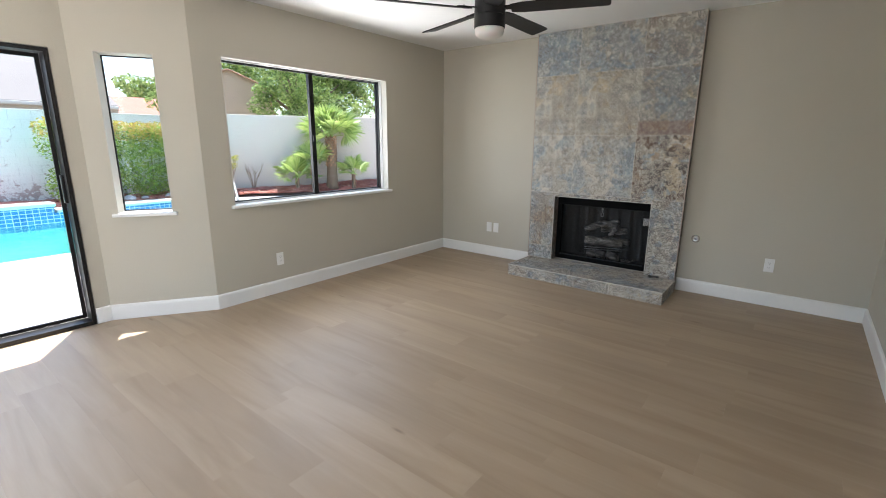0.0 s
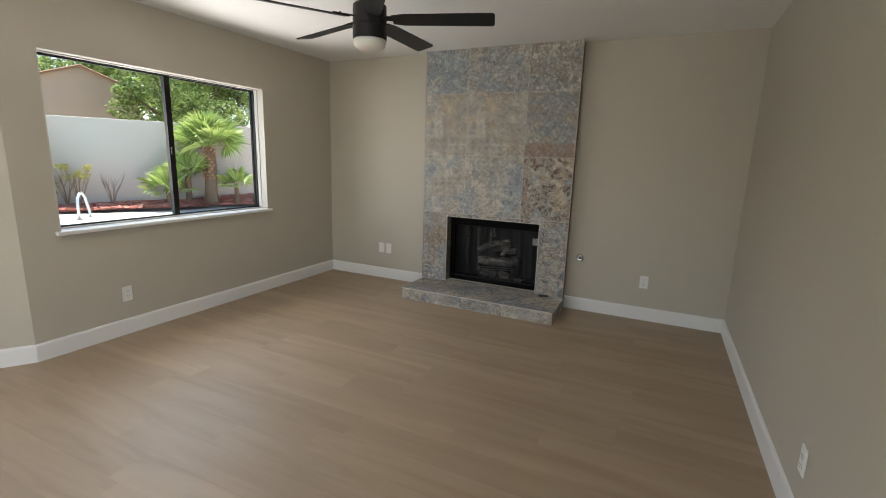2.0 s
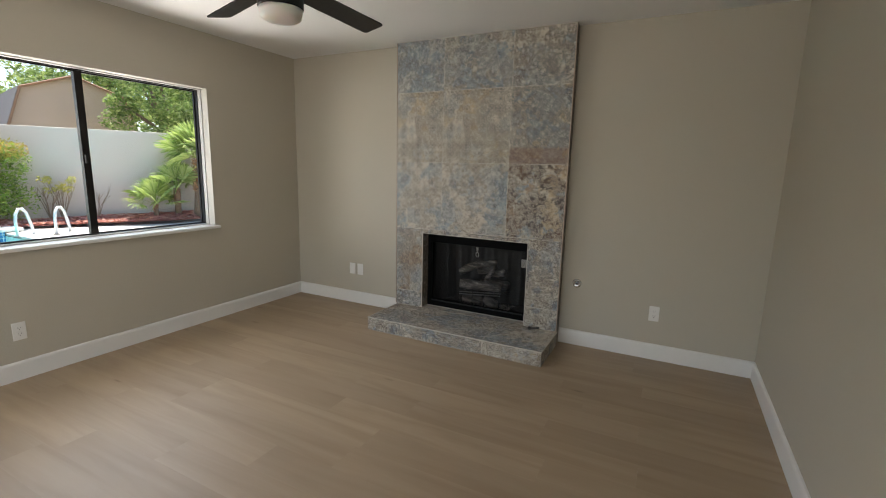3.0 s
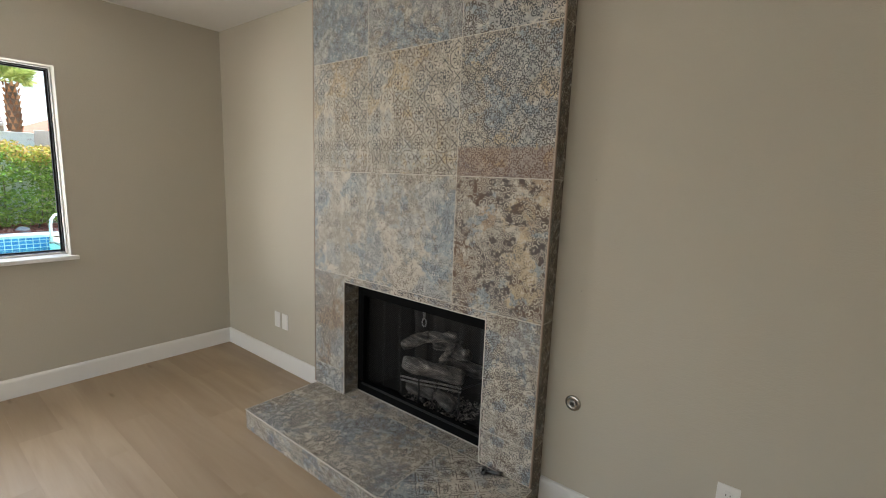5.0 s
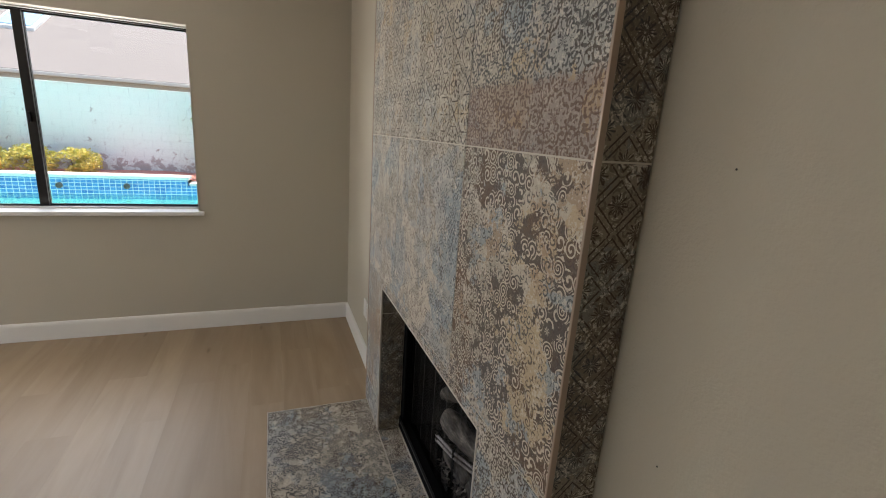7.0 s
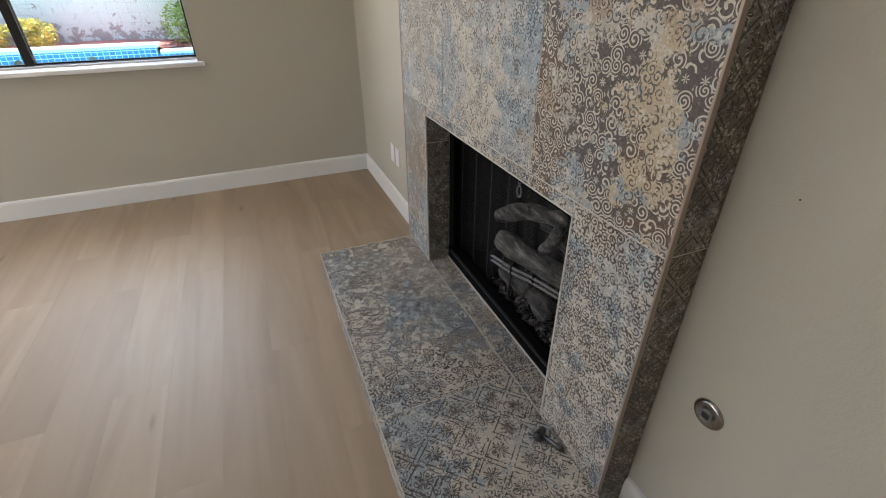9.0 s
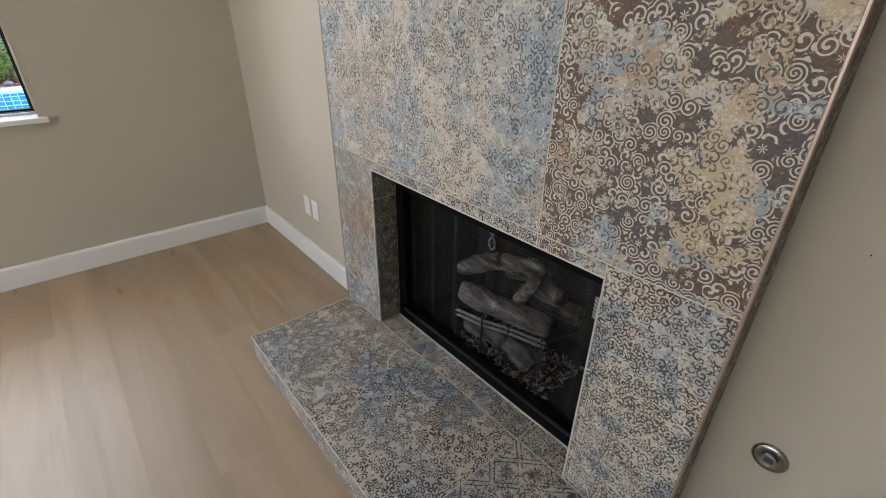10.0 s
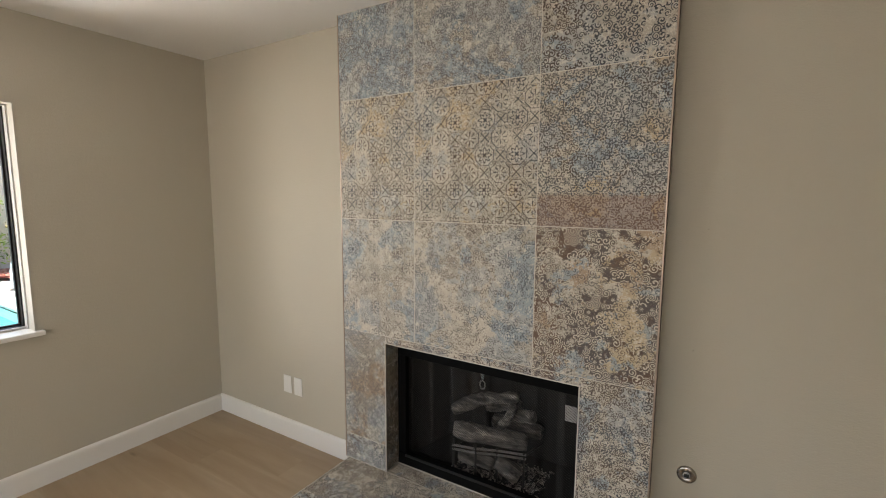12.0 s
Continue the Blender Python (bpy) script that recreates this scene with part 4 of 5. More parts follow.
mul = bmesh.new()
rows_m = []
for j in range(36):
    y = -9 + j * 0.66
    line = []
    for k, f in enumerate((0.0, 0.2, 0.5, 0.8, 1.0)):
        far = -13.62 if y < 5.4 else -13.5 + (y - 5.4) * 0.66
        near = PX0 - 0.39 if y < 5.7 else PX0 - 0.3 + min(1.35, (y - 5.7) * 0.6)
        x = near + (far - near) * f if y < 9.2 else -10.6 - 0.8 * f + (y - 9.2) * 0.66
        z = (0.0 if y < 2.4 else -0.05) + 0.05 * f + (0.22 * min(1, max(0, (y - 6) / 5)) * f) + 0.03 * noise.noise(Vector((x * 2, y * 2, 0)))
        line.append(mul.verts.new((x, y, z)))
    rows_m.append(line)
for r0, r1 in zip(rows_m, rows_m[1:]):
    for k in range(4):
        mul.faces.new((r0[k], r0[k + 1], r1[k + 1], r1[k]))
structure("mulch_bed", mul, MULCH, "red bark mulch bed along the garden wall", "mulch")
mv, mf = [], []
rng = random.Random(11)
for k in range(9000):
    y = rng.uniform(2.4, 12.5)
    f = rng.random()
    far = -13.55 if y < 5.4 else -13.4 + (y - 5.4) * 0.66
    near = PX0 - 0.42 if y < 5.7 else PX0 - 0.3 + min(1.35, (y - 5.7) * 0.6)
    x = near + (far - near) * f if y < 9.2 else -10.6 - 0.8 * f + (y - 9.2) * 0.66
    z = -0.045 + 0.05 * f + 0.22 * min(1, max(0, (y - 6) / 5)) * f + 0.03 * noise.noise(Vector((x * 2, y * 2, 0))) + 0.01
    a, l, w = rng.uniform(0, 6.28), rng.uniform(0.02, 0.06), rng.uniform(0.008, 0.02)
    dx, dy = math.cos(a), math.sin(a)
    b = len(mv)
    t1, t2 = rng.uniform(-0.015, 0.03), rng.uniform(-0.015, 0.03)
    mv += [(x - dx * l - dy * w, y - dy * l + dx * w, z + t1), (x - dx * l + dy * w, y - dy * l - dx * w, z), (x + dx * l + dy * w, y + dy * l - dx * w, z + t2), (x + dx * l - dy * w, y + dy * l + dx * w, z + 0.01)]
    mf.append((b, b + 1, b + 2, b + 3))
tagged(soup("mulch_chips", mv, mf, CHIPS), "loose red bark mulch chips", "mulch", kind="stuff")


def block_paint():
    n = Net("peeling_white_block_paint")
    c = n.node("ShaderNodeNewGeometry").outputs["Position"]
    sp = n.node("ShaderNodeSeparateXYZ")
    n.put(sp.inputs[0], c)
    broad = n.noise(c, 1.2, 4, 0.6)
    flake = n.noise(c, 5.0, 6, 0.7, 0.3)
    low = n.step(sp.outputs[2], 0.75, 0.05)
    peeled = n.step(n.add(flake, n.mul(low, 0.17)), 0.62, 0.66)
    col = n.mix(broad, (0.66, 0.69, 0.655), (0.73, 0.745, 0.71))
    col = n.mix(n.mul(peeled, 0.85), col, (0.36, 0.29, 0.27))
    n.bump(n.noise(c, 70, 3), 0.2, 0.004)
    return n.done(col, 0.75, 0.0, 0.3)


BLOCK = block_paint()
WX = -13.64
gw = structure("garden_wall", boxed(WX - 0.17, WX - 0.0025, -30, 5.32, -0.2, 2.0), plain("grey_mortar", (0.36, 0.37, 0.36), 0.9), "pale mint painted block garden wall with peeling base", "garden wall")
part("wall_cap", boxed(WX - 0.19, WX + 0.02, -30, 5.32, 2.0005, 2.03, 0.004, 1), BLOCK, gw)
part("wall_face", boxed(WX - 0.0024, WX, 2.801, 5.32, -0.2, 1.999), BLOCK, gw)
part("wall_face", boxed(WX - 0.0024, WX, -30, -4.401, -0.2, 1.999), BLOCK, gw)
blk = mesh_of("block", boxed(-0.0024, 0.0, 0.003, 0.397, 0.0015, 0.1985, 0.0008, 1), BLOCK)
blk_half = mesh_of("block", boxed(-0.0024, 0.0, 0.003, 0.197, 0.0015, 0.1985, 0.0008, 1), BLOCK)
for r in range(10):
    for k in range(18):
        y = -4.4 + 0.4 * k + (0.2 if r % 2 else 0)
        b = new("block", blk if k < 17 or not r % 2 else blk_half)
        b.parent, b.location = gw, (WX, y, 0.0 + 0.2 * r)
    if r % 2:
        b = new("block", blk_half)
        b.parent, b.location = gw, (WX, -4.4, 0.2 * r)

gx, gy, hx, hy = WX, 5.32, -9.7, 12.2
glen = math.hypot(hx - gx, hy - gy)
gturn = math.degrees(math.atan2(hy - gy, hx - gx))
gw2 = structure("garden_wall_2", boxed(0, glen, 0, 0.18, -0.2, 2.10, 0.006, 1), STUCCO, "pale grey stuccoed garden wall behind the palms", "garden wall", pose(gx, gy, 0, 0, 0, gturn))

# leaves


def leaves(count, spot, size, rng, droop=0.3):
    """Loose leaf blades, each a bent pair of triangles, at places that spot(rng) gives."""
    verts, faces = [], []
    for _ in range(count):
        c = spot(rng)
        if c is None:
            continue
        s = size * rng.uniform(0.6, 1.3)
        d = Vector((rng.gauss(0, 1), rng.gauss(0, 1), rng.gauss(0, 0.7) - droop)).normalized() * s
        w = d.cross(Vector((rng.gauss(0, 1), rng.gauss(0, 1), rng.gauss(0, 1)))).normalized() * s * 0.42
        b = len(verts)
        verts += [tuple(c - d), tuple(c + w), tuple(c + d), tuple(c - w)]
        faces.append((b, b + 1, b + 2, b + 3))
    return verts, faces


def blob_spots(blobs):
    def spot(rng):
        (x, y, z), (a, b, c) = blobs[rng.randrange(len(blobs))]
        d = Vector((rng.gauss(0, 1), rng.gauss(0, 1), rng.gauss(0, 1))).normalized() * rng.uniform(0.35, 1.0) ** 0.5
        p = Vector((x + d.x * a, y + d.y * b, z + d.z * c))
        return p if noise.noise(p * 2.6) > -0.28 else None
    return spot


GREEN = island("hedge_leaf", ((0.0, (0.10, 0.17, 0.03)), (0.4, (0.22, 0.34, 0.06)), (0.8, (0.36, 0.48, 0.10)), (1.0, (0.47, 0.52, 0.14))), 0.5, 0.35, 0.4)
GOLD = island("golden_tip_leaf", ((0.0, (0.30, 0.30, 0.05)), (0.5, (0.48, 0.40, 0.08)), (1.0, (0.55, 0.33, 0.14))), 0.55, 0.3, 0.3)
YELLOW = island("yellow_bush_leaf", ((0.0, (0.28, 0.31, 0.06)), (0.4, (0.50, 0.45, 0.10)), (1.0, (0.68, 0.56, 0.17))), 0.55, 0.3, 0.3)
MESQUITE = island("mesquite_leaf", ((0.0, (0.09, 0.14, 0.035)), (0.5, (0.21, 0.30, 0.08)), (1.0, (0.40, 0.47, 0.17))), 0.55, 0.3, 0.45)
BARK = plain("grey_brown_bark", (0.16, 0.12, 0.085), 0.9, vary=0.3, scale=20, bump=0.6)
TWIG = plain("dry_twig", (0.28, 0.20, 0.14), 0.9, vary=0.2)


def shrub(name, label, blobs, base, count, size, mat, seed, tips=None, group=""):
    rng = random.Random(seed)
    s = thing(name, pose(*base), label, "hedge" if name == "hedge" else "bush", group)
    local = [((x - base[0], y - base[1], z - base[2]), r) for (x, y, z), r in blobs]
    for k in range(5):
        (x, y, z), r = local[k * len(local) // 5]
        part("stem", tube([(x * 0.7, y * 0.9, -0.03), (x * 0.85, y * 0.97, z * 0.5), (x, y, z)], [0.02, 0.014, 0.006], 5), BARK, s)
    f = soup("foliage", *leaves(count, blob_spots(local), size, rng), mat, s)
    tagged(f, kind="stuff")
    if tips:
        high = [((x, y, z + r[2] * 0.62), (r[0] * 0.95, r[1] * 0.95, r[2] * 0.5)) for (x, y, z), r in local if z + base[2] > 1.0]
        tagged(soup("flowering_tips", *leaves(count // 3, blob_spots(high), size, rng), tips, s), "golden orange new growth", kind="stuff")
    return s


hb = []
rng = random.Random(2)
for k in range(34):
    y = 2.75 + 3.0 * (k % 17) / 16
    z = 0.45 if k < 17 else 1.28
    hb.append(((-13.0 + rng.uniform(-0.1, 0.1), y + rng.uniform(-0.08, 0.08), z + rng.uniform(-0.05, 0.08)), (0.45, 0.36, 0.46)))
shrub("hedge", "tall green hedge with golden orange tips by the garden wall", hb, (-13.0, 4.2, 0.0), 15000, 0.042, GREEN, 3, GOLD)
for k, (y, w, h) in enumerate(((0.05, 0.42, 0.30), (-0.78, 0.42, 0.32), (-1.62, 0.62, 0.34))):
    shrub("low_bush", "low rounded yellow bush at the pool edge", [((-13.05, y + d, h), (0.32, w * 0.62, h)) for d in (-w * 0.4, 0, w * 0.4)], (-13.05, y, 0.02), 2600, 0.036, YELLOW, 20 + k, group="low yellow bushes")
shrub("tall_bush", "leafy green bush with yellow top by the pool", [((-13.0, -2.35 + dy, z), (0.42, 0.5, 0.45)) for dy, z in ((-0.4, 0.5), (0.1, 0.55), (-0.2, 1.0), (0.15, 1.05), (-0.5, 1.1))], (-13.0, -2.35, 0.0), 5200, 0.042, GREEN, 31, YELLOW)


def fan_frond(bm, root, way, stalk, spread, rng):
    """A fan palm frond: a curved stalk that ends in a half circle of pleated blades."""
    way = Vector(way).normalized()
    side = way.cross(Vector((0, 0, 1)))
    side = side.normalized() if side.length > 0.05 else Vector((1, 0, 0))
    twist = Matrix.Rotation(rng.uniform(-1.0, 1.0), 3, way)
    side = twist @ side
    up = side.cross(way)
    tip = Vector(root) + way * stalk - Vector((0, 0, 0.12 * stalk))
    a = [bm.verts.new(Vector(root) + side * 0.012), bm.verts.new(Vector(root) - side * 0.012), bm.verts.new(tip - side * 0.008), bm.verts.new(tip + side * 0.008)]
    bm.faces.new(a)
    n = 26
    for k in range(n):
        t = radians(-100 + 200 * k / (n - 1))
        d = way * math.cos(t) + side * math.sin(t)
        L = spread * (0.72 + 0.28 * math.cos(t)) * rng.uniform(0.9, 1.08)
        wdt = L * 0.040
        s2 = d.cross(up).normalized()
        mid = tip + d * L * 0.6 + up * 0.05 * L
        end = tip + d * L - Vector((0, 0, (0.04 + 0.14 * rng.random()) * L))
        p = [bm.verts.new(v) for v in (tip, mid - s2 * wdt + up * 0.01, end, mid + s2 * wdt - up * 0.01)]
        bm.faces.new(p)


PALM = island("palm_frond_green", ((0.0, (0.18, 0.27, 0.06)), (0.5, (0.34, 0.44, 0.11)), (1.0, (0.55, 0.60, 0.24))), 0.45, 0.4, 0.3)
BOOTS = island("palm_boot_orange", ((0.0, (0.16, 0.07, 0.035)), (0.5, (0.36, 0.17, 0.08)), (1.0, (0.50, 0.28, 0.15))), 0.8)
TRUNK = plain("palm_trunk", (0.19, 0.125, 0.08), 0.9, vary=0.35, scale=24, bump=0.6)


def palm(name, label, base, height, fronds, spread, seed, radius=0.13, lean=(0, 0), lowest=15):
    rng = random.Random(seed)
    p = thing(name, pose(*base), label, "palm tree")
    top = Vector((lean[0], lean[1], height))
    if height > 0.3:
        part("trunk", tube([(0, 0, -0.1), (0, 0, 0.05), top * 0.5 + Vector((0.02, 0, 0)), top * 0.8, top], [radius * 1.35, radius * 1.15, radius * 0.95, radius * 1.05, radius * 0.7], 14), TRUNK, p, "fibrous pale brown trunk", True)
        bm = bmesh.new()
        for r in range(11):
            f = 0.40 + 0.58 * r / 10
            for k in range(9):
                a = 2 * math.pi * (k + 0.5 * (r % 2)) / 9
                c, d = top * f, Vector((math.cos(a), math.sin(a), 0))
                s = Vector((-d.y, d.x, 0)) * radius * 0.30
                q = [bm.verts.new(v) for v in (c + d * radius * 1.0 - s, c + d * radius * 1.0 + s, c + d * radius * 1.34 + Vector((0, 0, height * 0.055)), c + d * radius * 0.9 + Vector((0, 0, height * 0.03)))]
                bm.faces.new((q[0], q[1], q[2]))
                bm.faces.new((q[0], q[2], q[3]))
                bm.faces.new((q[1], q[3], q[2]))
        tagged(part("frond_boots", bm, BOOTS, p, "orange brown cut frond boots"), kind="stuff")
    for k in range(fronds):
        a = k * 2.39996
        el = radians(85 - (85 - lowest) * (k / max(1, fronds - 1)) + rng.uniform(-8, 8))
        bm = bmesh.new()
        fan_frond(bm, top, (math.cos(a) * math.cos(el), math.sin(a) * math.cos(el), math.sin(el)), spread * rng.uniform(0.55, 0.8), spread, rng)
        part("frond", bm, PALM, p)
    return p


palm("fan_palm", "small fan palm with orange boots in red mulch", (-11.08, 8.76, 0.08), 1.42, 34, 0.66, 5, 0.145, (-0.03, 0.05), 5)
palm("fan_palm", "low young fan palm clump in red mulch", (-11.50, 7.84, 0.02), 0.31, 17, 0.48, 8, 0.05, (0, 0), 10)
palm("fan_palm", "low young fan palm clump in red mulch", (-11.40, 8.34, 0.05), 0.66, 15, 0.50, 9, 0.07, (0, 0), 20)
palm("fan_palm", "low young fan palm clump in red mulch", (-10.66, 9.24, 0.10), 0.31, 11, 0.42, 10, 0.05, (0, 0), 22)


def bare_shrub(base, height, seed, leafy):
    rng = random.Random(seed)
    s = thing("twiggy_shrub", pose(*base), "sparse twiggy shrub in red mulch" if leafy else "bare dry twiggy shrub in red mulch", "shrub", "twiggy shrubs")
    spots = []
    for k in range(9):
        a, r = rng.uniform(0, 6.28), rng.uniform(0.08, 0.34)
        tipp = Vector((math.cos(a) * r, math.sin(a) * r, height * rng.uniform(0.7, 1.0)))
        part("branch", tube([(0, 0, -0.04), tipp * 0.45 + Vector((rng.uniform(-0.05, 0.05), 0, 0.05)), tipp], [0.011, 0.008, 0.004], 5), TWIG, s)
        for _ in range(2):
            q = tipp + Vector((rng.uniform(-0.12, 0.12), rng.uniform(-0.12, 0.12), rng.uniform(0.0, 0.12)))
            part("twig", tube([tipp * 0.7, q], [0.006, 0.003], 4), TWIG, s)
            spots.append((tuple(q), (0.09, 0.09, 0.08)))
    if leafy:
        tagged(soup("foliage", *leaves(420, blob_spots(spots), 0.035, rng), YELLOW, s), kind="stuff")


bare_shrub((-12.70, 6.40, 0.0), 0.88, 41, True)
bare_shrub((-12.30, 6.93, 0.0), 0.75, 42, False)
bare_shrub((-12.9, 6.25, 0.0), 0.75, 43, False)

for x, y in ((-11.3, 5.16), (-11.2, 5.74)):
    rail = thing("grab_rail", pose(x, y, DECK_Z, 0, 0, 131), "white steel pool grab rail on the coping", "grab rail", "pool grab rails")
    part("loop", tube([(-0.22, 0, 0.0), (-0.22, 0, 0.32), (-0.19, 0, 0.45), (-0.1, 0, 0.53), (0.02, 0, 0.53), (0.12, 0, 0.45), (0.22, 0, 0.22), (0.27, 0, 0.08), (0.28, 0, 0.0)], 0.027, 10), plain("white_steel_rail", (0.72, 0.72, 0.72), 0.3, 0.2), rail, smooth=True)
    part("base_ring", lathe([(0.05, 0), (0.05, 0.012), (0.03, 0.02)], 16), CHROME, rail, m=pose(-0.22, 0, 0.0))

# stones by the hedge
STONE = plain("grey_stone", (0.38, 0.36, 0.34), 0.85, vary=0.2, scale=9, bump=0.3)
for k, (x, y, s) in enumerate(((-12.55, 3.9, 0.13), (-12.6, 4.25, 0.09), (-12.55, 4.8, 0.12), (-12.6, 3.3, 0.08))):
    bm = bmesh.new()
    bmesh.ops.create_icosphere(bm, subdivisions=2, radius=s)
    for v in bm.verts:
        v.co *= 1 + 0.25 * noise.noise(v.co * 9 + Vector((k, 0, 0)))
        v.co.z *= 0.55
    tagged(part("stone", bm, STONE, None, "flat grey stone at the hedge foot", m=pose(x, y, -0.02 + s * 0.3, 0, 0, 40 * k)), category="stone", group="stones")

# ---- beyond the garden wall ----
SHINGLE = plain("pale_grey_shingle", (0.17, 0.15, 0.142), 0.9, vary=0.16, scale=6, bump=0.3)
TAN_STUCCO = wall_paint("tan_stucco", (0.46, 0.37, 0.28))
FASCIA = plain("weathered_fascia", (0.34, 0.28, 0.22), 0.8, vary=0.25, scale=10)
RED_TILE = plain("red_clay_roof", (0.36, 0.12, 0.08), 0.85, vary=0.25, scale=5)


def sloped(x0, z0, x1, z1, y0, y1, thick):
    bm = bmesh.new()
    a = [bm.verts.new(p) for p in ((x0, y0, z0), (x0, y1, z0), (x1, y1, z1), (x1, y0, z1), (x0, y0, z0 - thick), (x0, y1, z0 - thick), (x1, y1, z1 - thick), (x1, y0, z1 - thick))]
    for f in ((0, 1, 2, 3), (7, 6, 5, 4), (0, 4, 5, 1), (1, 5, 6, 2), (2, 6, 7, 3), (3, 7, 4, 0)):
        bm.faces.new([a[k] for k in f])
    return bm


house = thing("neighbour_house", pose(-21, 0, DECK_Z - 0.06), "neighbouring house with a pale grey shingle roof", "house")
Z0 = -(DECK_Z - 0.06)
part("wall", boxed(-6, 3.6, -14, 4.2, 0, 2.35 + Z0), TAN_STUCCO, house, "tan stucco wall")
part("fascia", boxed(3.98, 4.05, -14, 5.3, 2.10 + Z0, 2.41 + Z0), FASCIA, house, "weathered wooden fascia")
SLOPE = 0.4922


def roof_z(x):
    return 2.42 + Z0 + (4.07 - x) * SLOPE


part("roof", sloped(4.07, roof_z(4.07), -3.0, roof_z(-3.0), -14, 5.3, 0.12), SHINGLE, house, "pale grey shingle slope")
sky_light = part("skylight", sloped(1.35, roof_z(1.35) + 0.10, -0.75, roof_z(-0.75) + 0.10, -3.95, -2.85, 0.12), plain("white_skylight_curb", (0.62, 0.62, 0.60), 0.6), house, "white skylight curb")
part("pane", sloped(1.25, roof_z(1.25) + 0.125, -0.65, roof_z(-0.65) + 0.125, -3.85, -2.95, 0.02), plain("skylight_glass", (0.25, 0.42, 0.60), 0.2, vary=0.1), sky_light, "blue skylight glass")
for k in range(6):
    x = 3.92 - 0.17 * k
    part("roof_batten", sloped(x, roof_z(x) + 0.05, x - 0.09, roof_z(x - 0.09) + 0.05, -9, -4.2, 0.045), COPING, house, "pale batten on the roof edge")
part("gutter", boxed(4.051, 4.15, -14, 5.3, 2.30 + Z0, 2.40 + Z0, 0.02), plain("pale_gutter", (0.50, 0.47, 0.43), 0.6, vary=0.12), house, "pale metal gutter")

shed_c = Vector((-16.6, 8.7, 0))
shed = thing("garden_shed", pose(shed_c.x, shed_c.y, DECK_Z - 0.06, 0, 0, 78), "tan barn-shaped shed behind the garden wall", "shed")
prof = ((-1.62, 0.0), (1.62, 0.0), (1.62, 2.35), (1.24, 3.55), (0.0, 4.02), (-1.24, 3.55), (-1.62, 2.35))
bm = bmesh.new()
fa = [bm.verts.new((x, 0.0, z)) for x, z in prof]
fb = [bm.verts.new((x, 3.6, z)) for x, z in prof]
bm.faces.new(fa[::-1])
bm.faces.new(fb)
for k in range(7):
    j = (k + 1) % 7
    bm.faces.new((fa[k], fa[j], fb[j], fb[k]))
part("body", bm, wall_paint("tan_shed_siding", (0.50, 0.38, 0.28)), shed, "tan painted gambrel body")
for (xa, za), (xb, zb) in ((prof[2], prof[3]), (prof[3], prof[4]), (prof[4], prof[5]), (prof[5], prof[6])):
    d = Vector((xb - xa, 0, zb - za))
    up = Vector((-d.z, 0, d.x)).normalized() * -1
    if up.x * (xa + xb) < 0 or up.z < 0:
        up = -up
    if up.z < 0:
        up.z = -up.z
    for c in range(6):
        p0, p1 = Vector((xa, 0, za)) + d * (c / 6), Vector((xa, 0, za)) + d * ((c + 1) / 6)
        bm = bmesh.new()
        q = [bm.verts.new(v) for v in (p0 + up * 0.005 + Vector((0, -0.1, 0)), p1 + up * 0.005 + Vector((0, -0.1, 0)), p1 + up * 0.005 + Vector((0, 3.7, 0)), p0 + up * 0.005 + Vector((0, 3.7, 0)),
                                       p0 + up * 0.045 + Vector((0, -0.1, 0)), p1 + up * 0.03 + Vector((0, -0.1, 0)), p1 + up * 0.03 + Vector((0, 3.7, 0)), p0 + up * 0.045 + Vector((0, 3.7, 0)))]
        for f in ((0, 1, 2, 3), (7, 6, 5, 4), (0, 4, 5, 1), (1, 5, 6, 2), (2, 6, 7, 3), (3, 7, 4, 0)):
            bm.faces.new([q[k] for k in f])
        part("shingle_course", bm, SHINGLE, shed)
for a, b in zip(prof[2:], prof[3:]):
    part("rake_trim", tube([(a[0], -0.11, a[1]), (b[0], -0.11, b[1])], 0.035, 4), plain("brown_rake", (0.30, 0.17, 0.10), 0.8), shed, "brown rake trim")


def far_house(base, turn, w, h, roof_h, label):
    o = thing("far_house", pose(*base, 0, 0, turn), label, "house")
    part("wall", boxed(-w, w, -3, 3, 0, h), TAN_STUCCO, o)
    bm = bmesh.new()
    a = [bm.verts.new(p) for p in ((-w - 0.5, -3.5, h), (w + 0.5, -3.5, h), (w + 0.5, 3.5, h), (-w - 0.5, 3.5, h), (-w * 0.5, 0, h + roof_h), (w * 0.5, 0, h + roof_h))]
    for f in ((0, 1, 5, 4), (1, 2, 5), (2, 3, 4, 5), (3, 0, 4), (3, 2, 1, 0)):
        bm.faces.new([a[k] for k in f])
    part("roof", bm, RED_TILE, o, "red clay tile roof")
    for x in (-w * 0.5, w * 0.5):
        part("window", boxed(x - 0.6, x + 0.6, -3.06, -3.001, 1.0, 2.2), SLOT, o, "dark window")


far_house((-40, 14.0, DECK_Z - 0.06), 80, 5.0, 3.2, 1.5, "far tan house with red clay roof")
far_house((-44, 5.0, DECK_Z - 0.06), 85, 4.0, 3.0, 1.3, "far tan house with red clay roof")


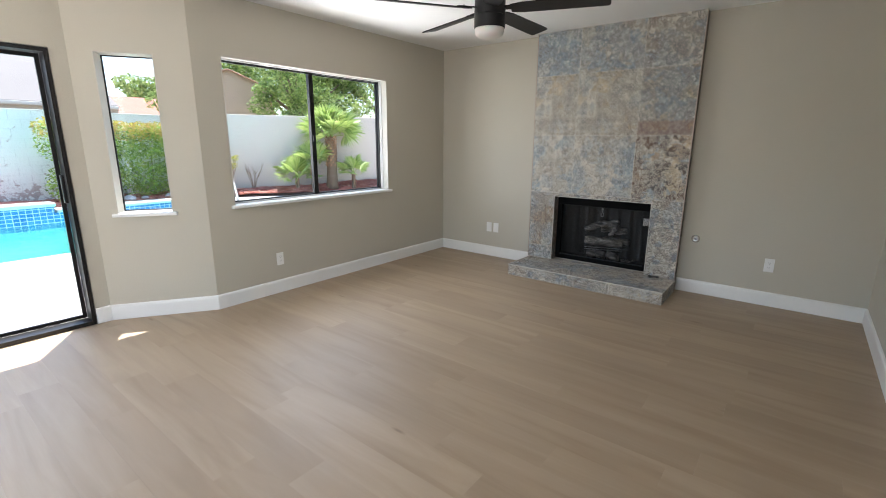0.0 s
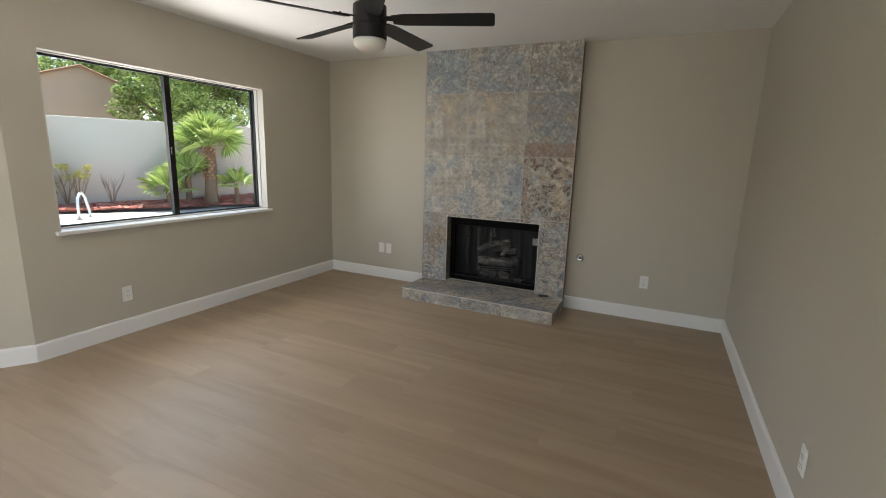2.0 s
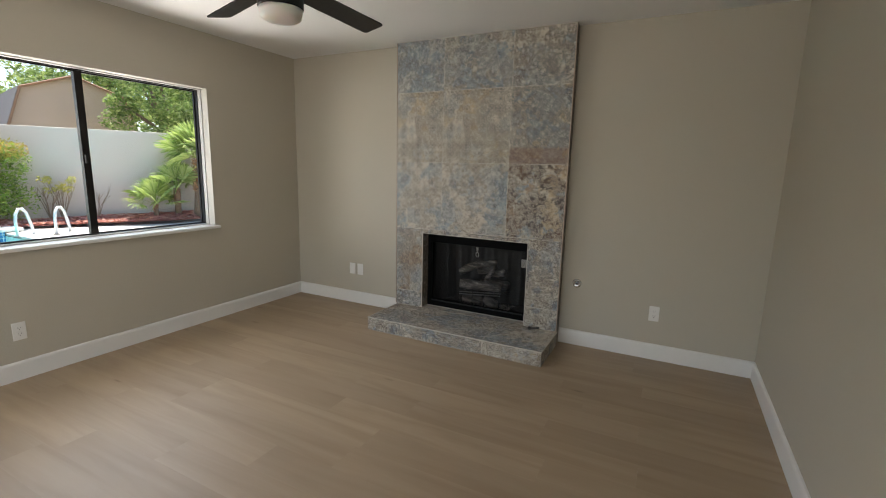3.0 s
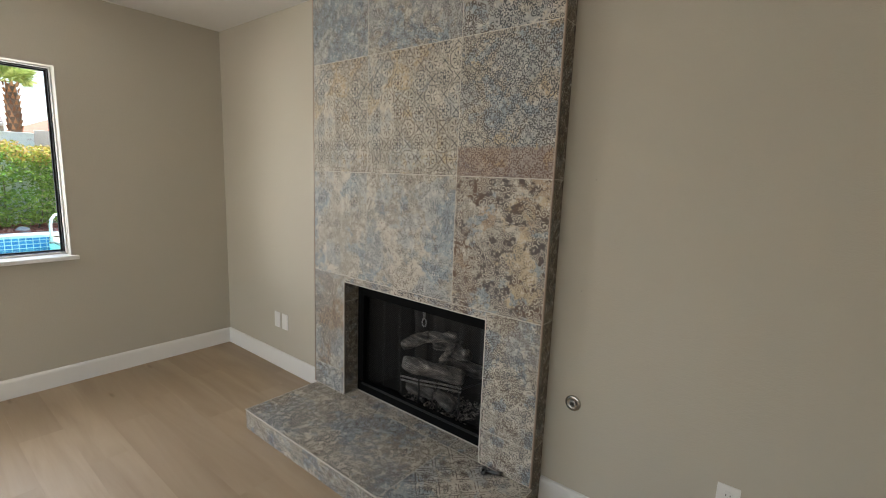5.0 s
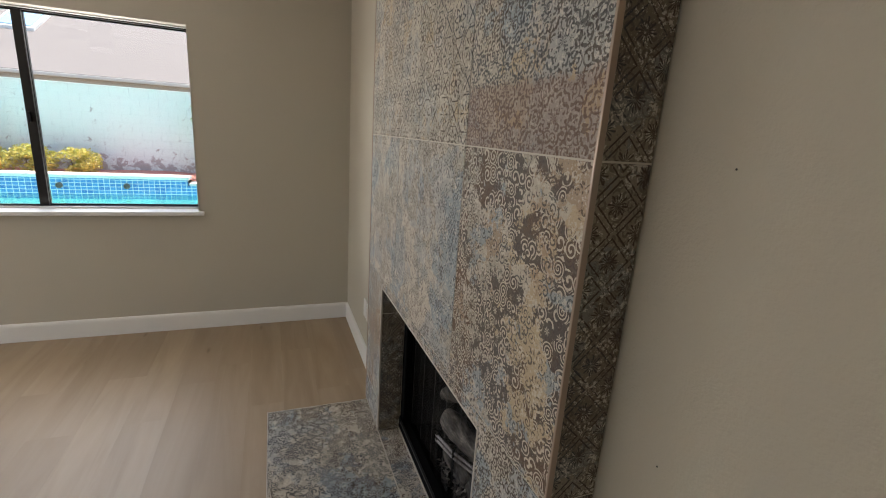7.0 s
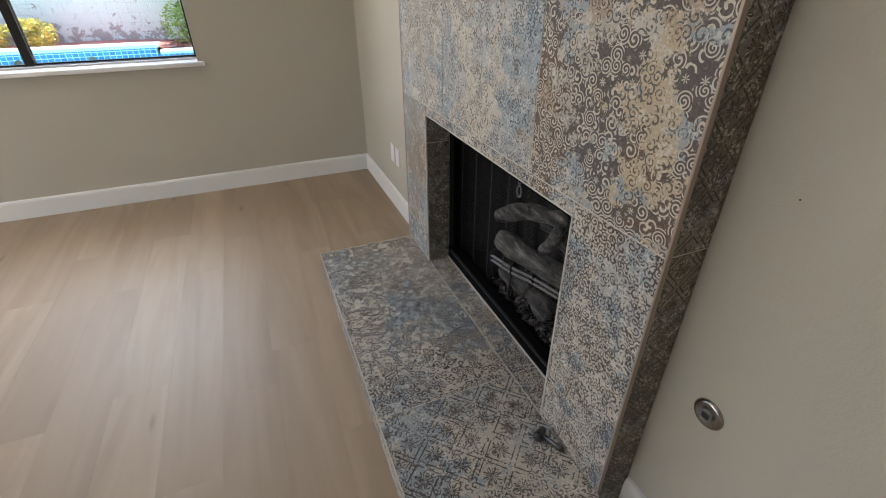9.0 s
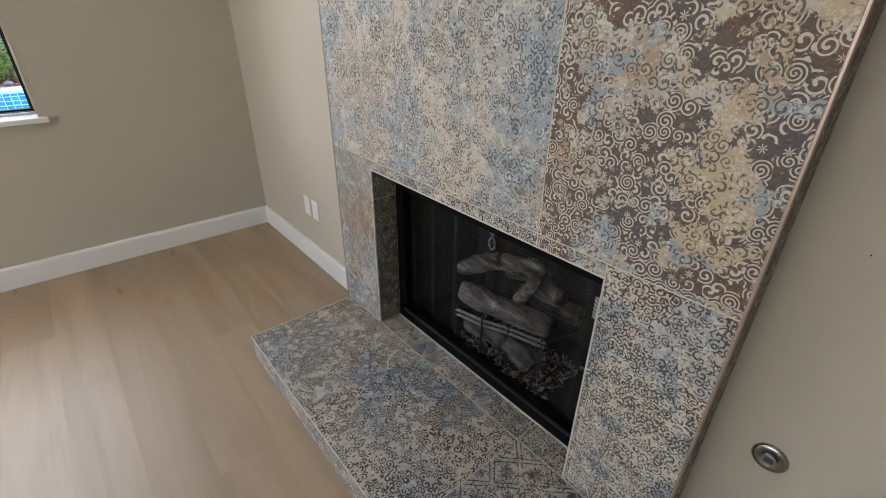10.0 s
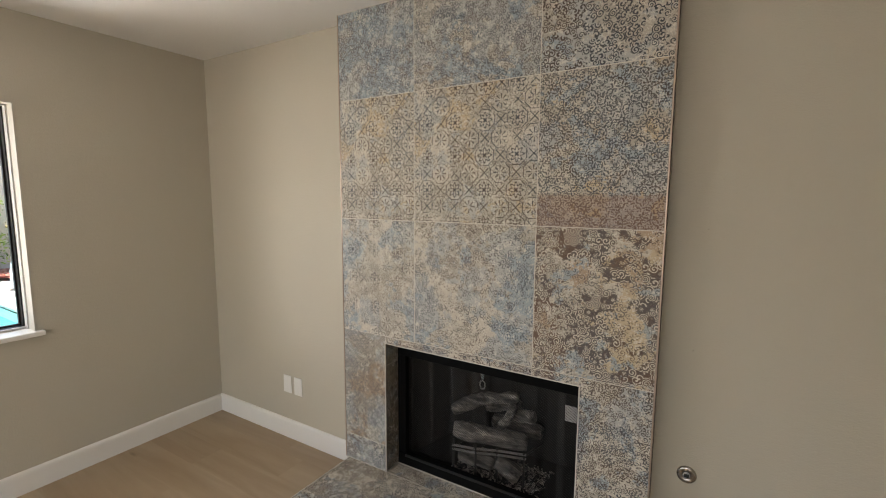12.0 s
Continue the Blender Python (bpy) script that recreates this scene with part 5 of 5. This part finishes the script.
def tree(label, base, trunk_h, blobs, count, size, seed, mat=None):
    rng = random.Random(seed)
    t = thing("tree", pose(*base), label, "tree")
    part("trunk", tube([(0, 0, -0.2), (0.05, 0.02, trunk_h * 0.5), (0.0, 0.1, trunk_h)], [0.22, 0.17, 0.12], 10), BARK, t, smooth=True)
    for (x, y, z), r in blobs[:7]:
        part("limb", tube([(0, 0.1, trunk_h * 0.9), (x * 0.45, y * 0.45, (z + trunk_h) * 0.5), (x, y, z)], [0.10, 0.06, 0.02], 6), BARK, t)
    tagged(soup("crown", *leaves(count, blob_spots(blobs), size, rng), mat or MESQUITE, t), kind="stuff")


def cloud_of_blobs(n, cx, cy, cz, sx, sy, sz, r, seed):
    rng = random.Random(seed)
    return [((cx + rng.uniform(-sx, sx), cy + rng.uniform(-sy, sy), cz + rng.uniform(-sz, sz)), (r * rng.uniform(0.7, 1.2), r * rng.uniform(0.7, 1.2), r * rng.uniform(0.5, 0.9))) for _ in range(n)]


tree("broad leafy green tree behind the garden wall", (-14.0, 14.5, DECK_Z - 0.06), 2.2, cloud_of_blobs(40, 0, -0.3, 3.7, 2.6, 3.2, 1.7, 0.8, 50), 26000, 0.07, 51)
tree("broad leafy green tree behind the garden wall", (-15.4, 10.9, DECK_Z - 0.06), 2.2, cloud_of_blobs(34, 0.3, 0.1, 3.5, 1.3, 2.1, 1.3, 0.62, 52), 20000, 0.065, 53)
tree("tall leafy tree beyond the shed", (-24.0, 16.0, DECK_Z - 0.06), 3.0, cloud_of_blobs(22, 0, 0, 5.0, 4.0, 3.6, 1.5, 1.3, 54), 9000, 0.14, 55)
tree("tall leafy tree beyond the shed", (-26.0, 13.0, DECK_Z - 0.06), 3.0, cloud_of_blobs(20, 0, 0, 4.7, 2.2, 2.2, 1.3, 1.1, 64), 9000, 0.12, 65)
tree("far leafy tree above the red roofs", (-46.0, 17.5, DECK_Z - 0.06), 3.0, cloud_of_blobs(18, 0, 0, 5.6, 2.4, 2.4, 1.0, 1.1, 56), 6000, 0.17, 57)
palm("tall_palm", "tall far fan palm against the sky", (-34.0, 8.1, DECK_Z - 0.06), 5.6, 26, 1.1, 61, 0.3)

# ---- floor planks ----
floor = tagged(new("floor"), "pale oak plank floor with long staggered boards", "floor", "", "structure")
PW, PL = 0.182, 1.22
full = mesh_of("plank", boxed(0.0001, PL - 0.0001, 0.0001, PW - 0.0001, -0.0115, 0.0, 0.0001, 1), OAK)
rng = random.Random(7)
rows_n = int(math.ceil((NORTH + 0.05 - SOUTH) / PW))
for r in range(rows_n):
    y = NORTH + 0.04 - (r + 1) * PW
    left = WEST - 0.06
    if -1.7 < y + PW / 2 < 1.8:
        side = abs(y + PW / 2 - 0.04)
        left = BAY - 0.05 if side < 1.0 else max(BAY - 0.05, BAY - 0.08 + (side - 1.0) * 0.6)
    x = left - rng.uniform(0.0, PL * 0.85)
    while x < EAST + 0.05:
        a, b = max(x, left), min(x + PL, EAST + 0.05)
        if b - a > 0.03:
            if b - a > PL - 0.001:
                p = new("plank", full)
            else:
                p = new("plank", mesh_of("plank", boxed(0.0001, b - a - 0.0001, 0.0001, PW - 0.0001, -0.0115, 0.0, 0.0001, 1), OAK))
            p.parent, p.location = floor, (a, y, 0)
        x += PL
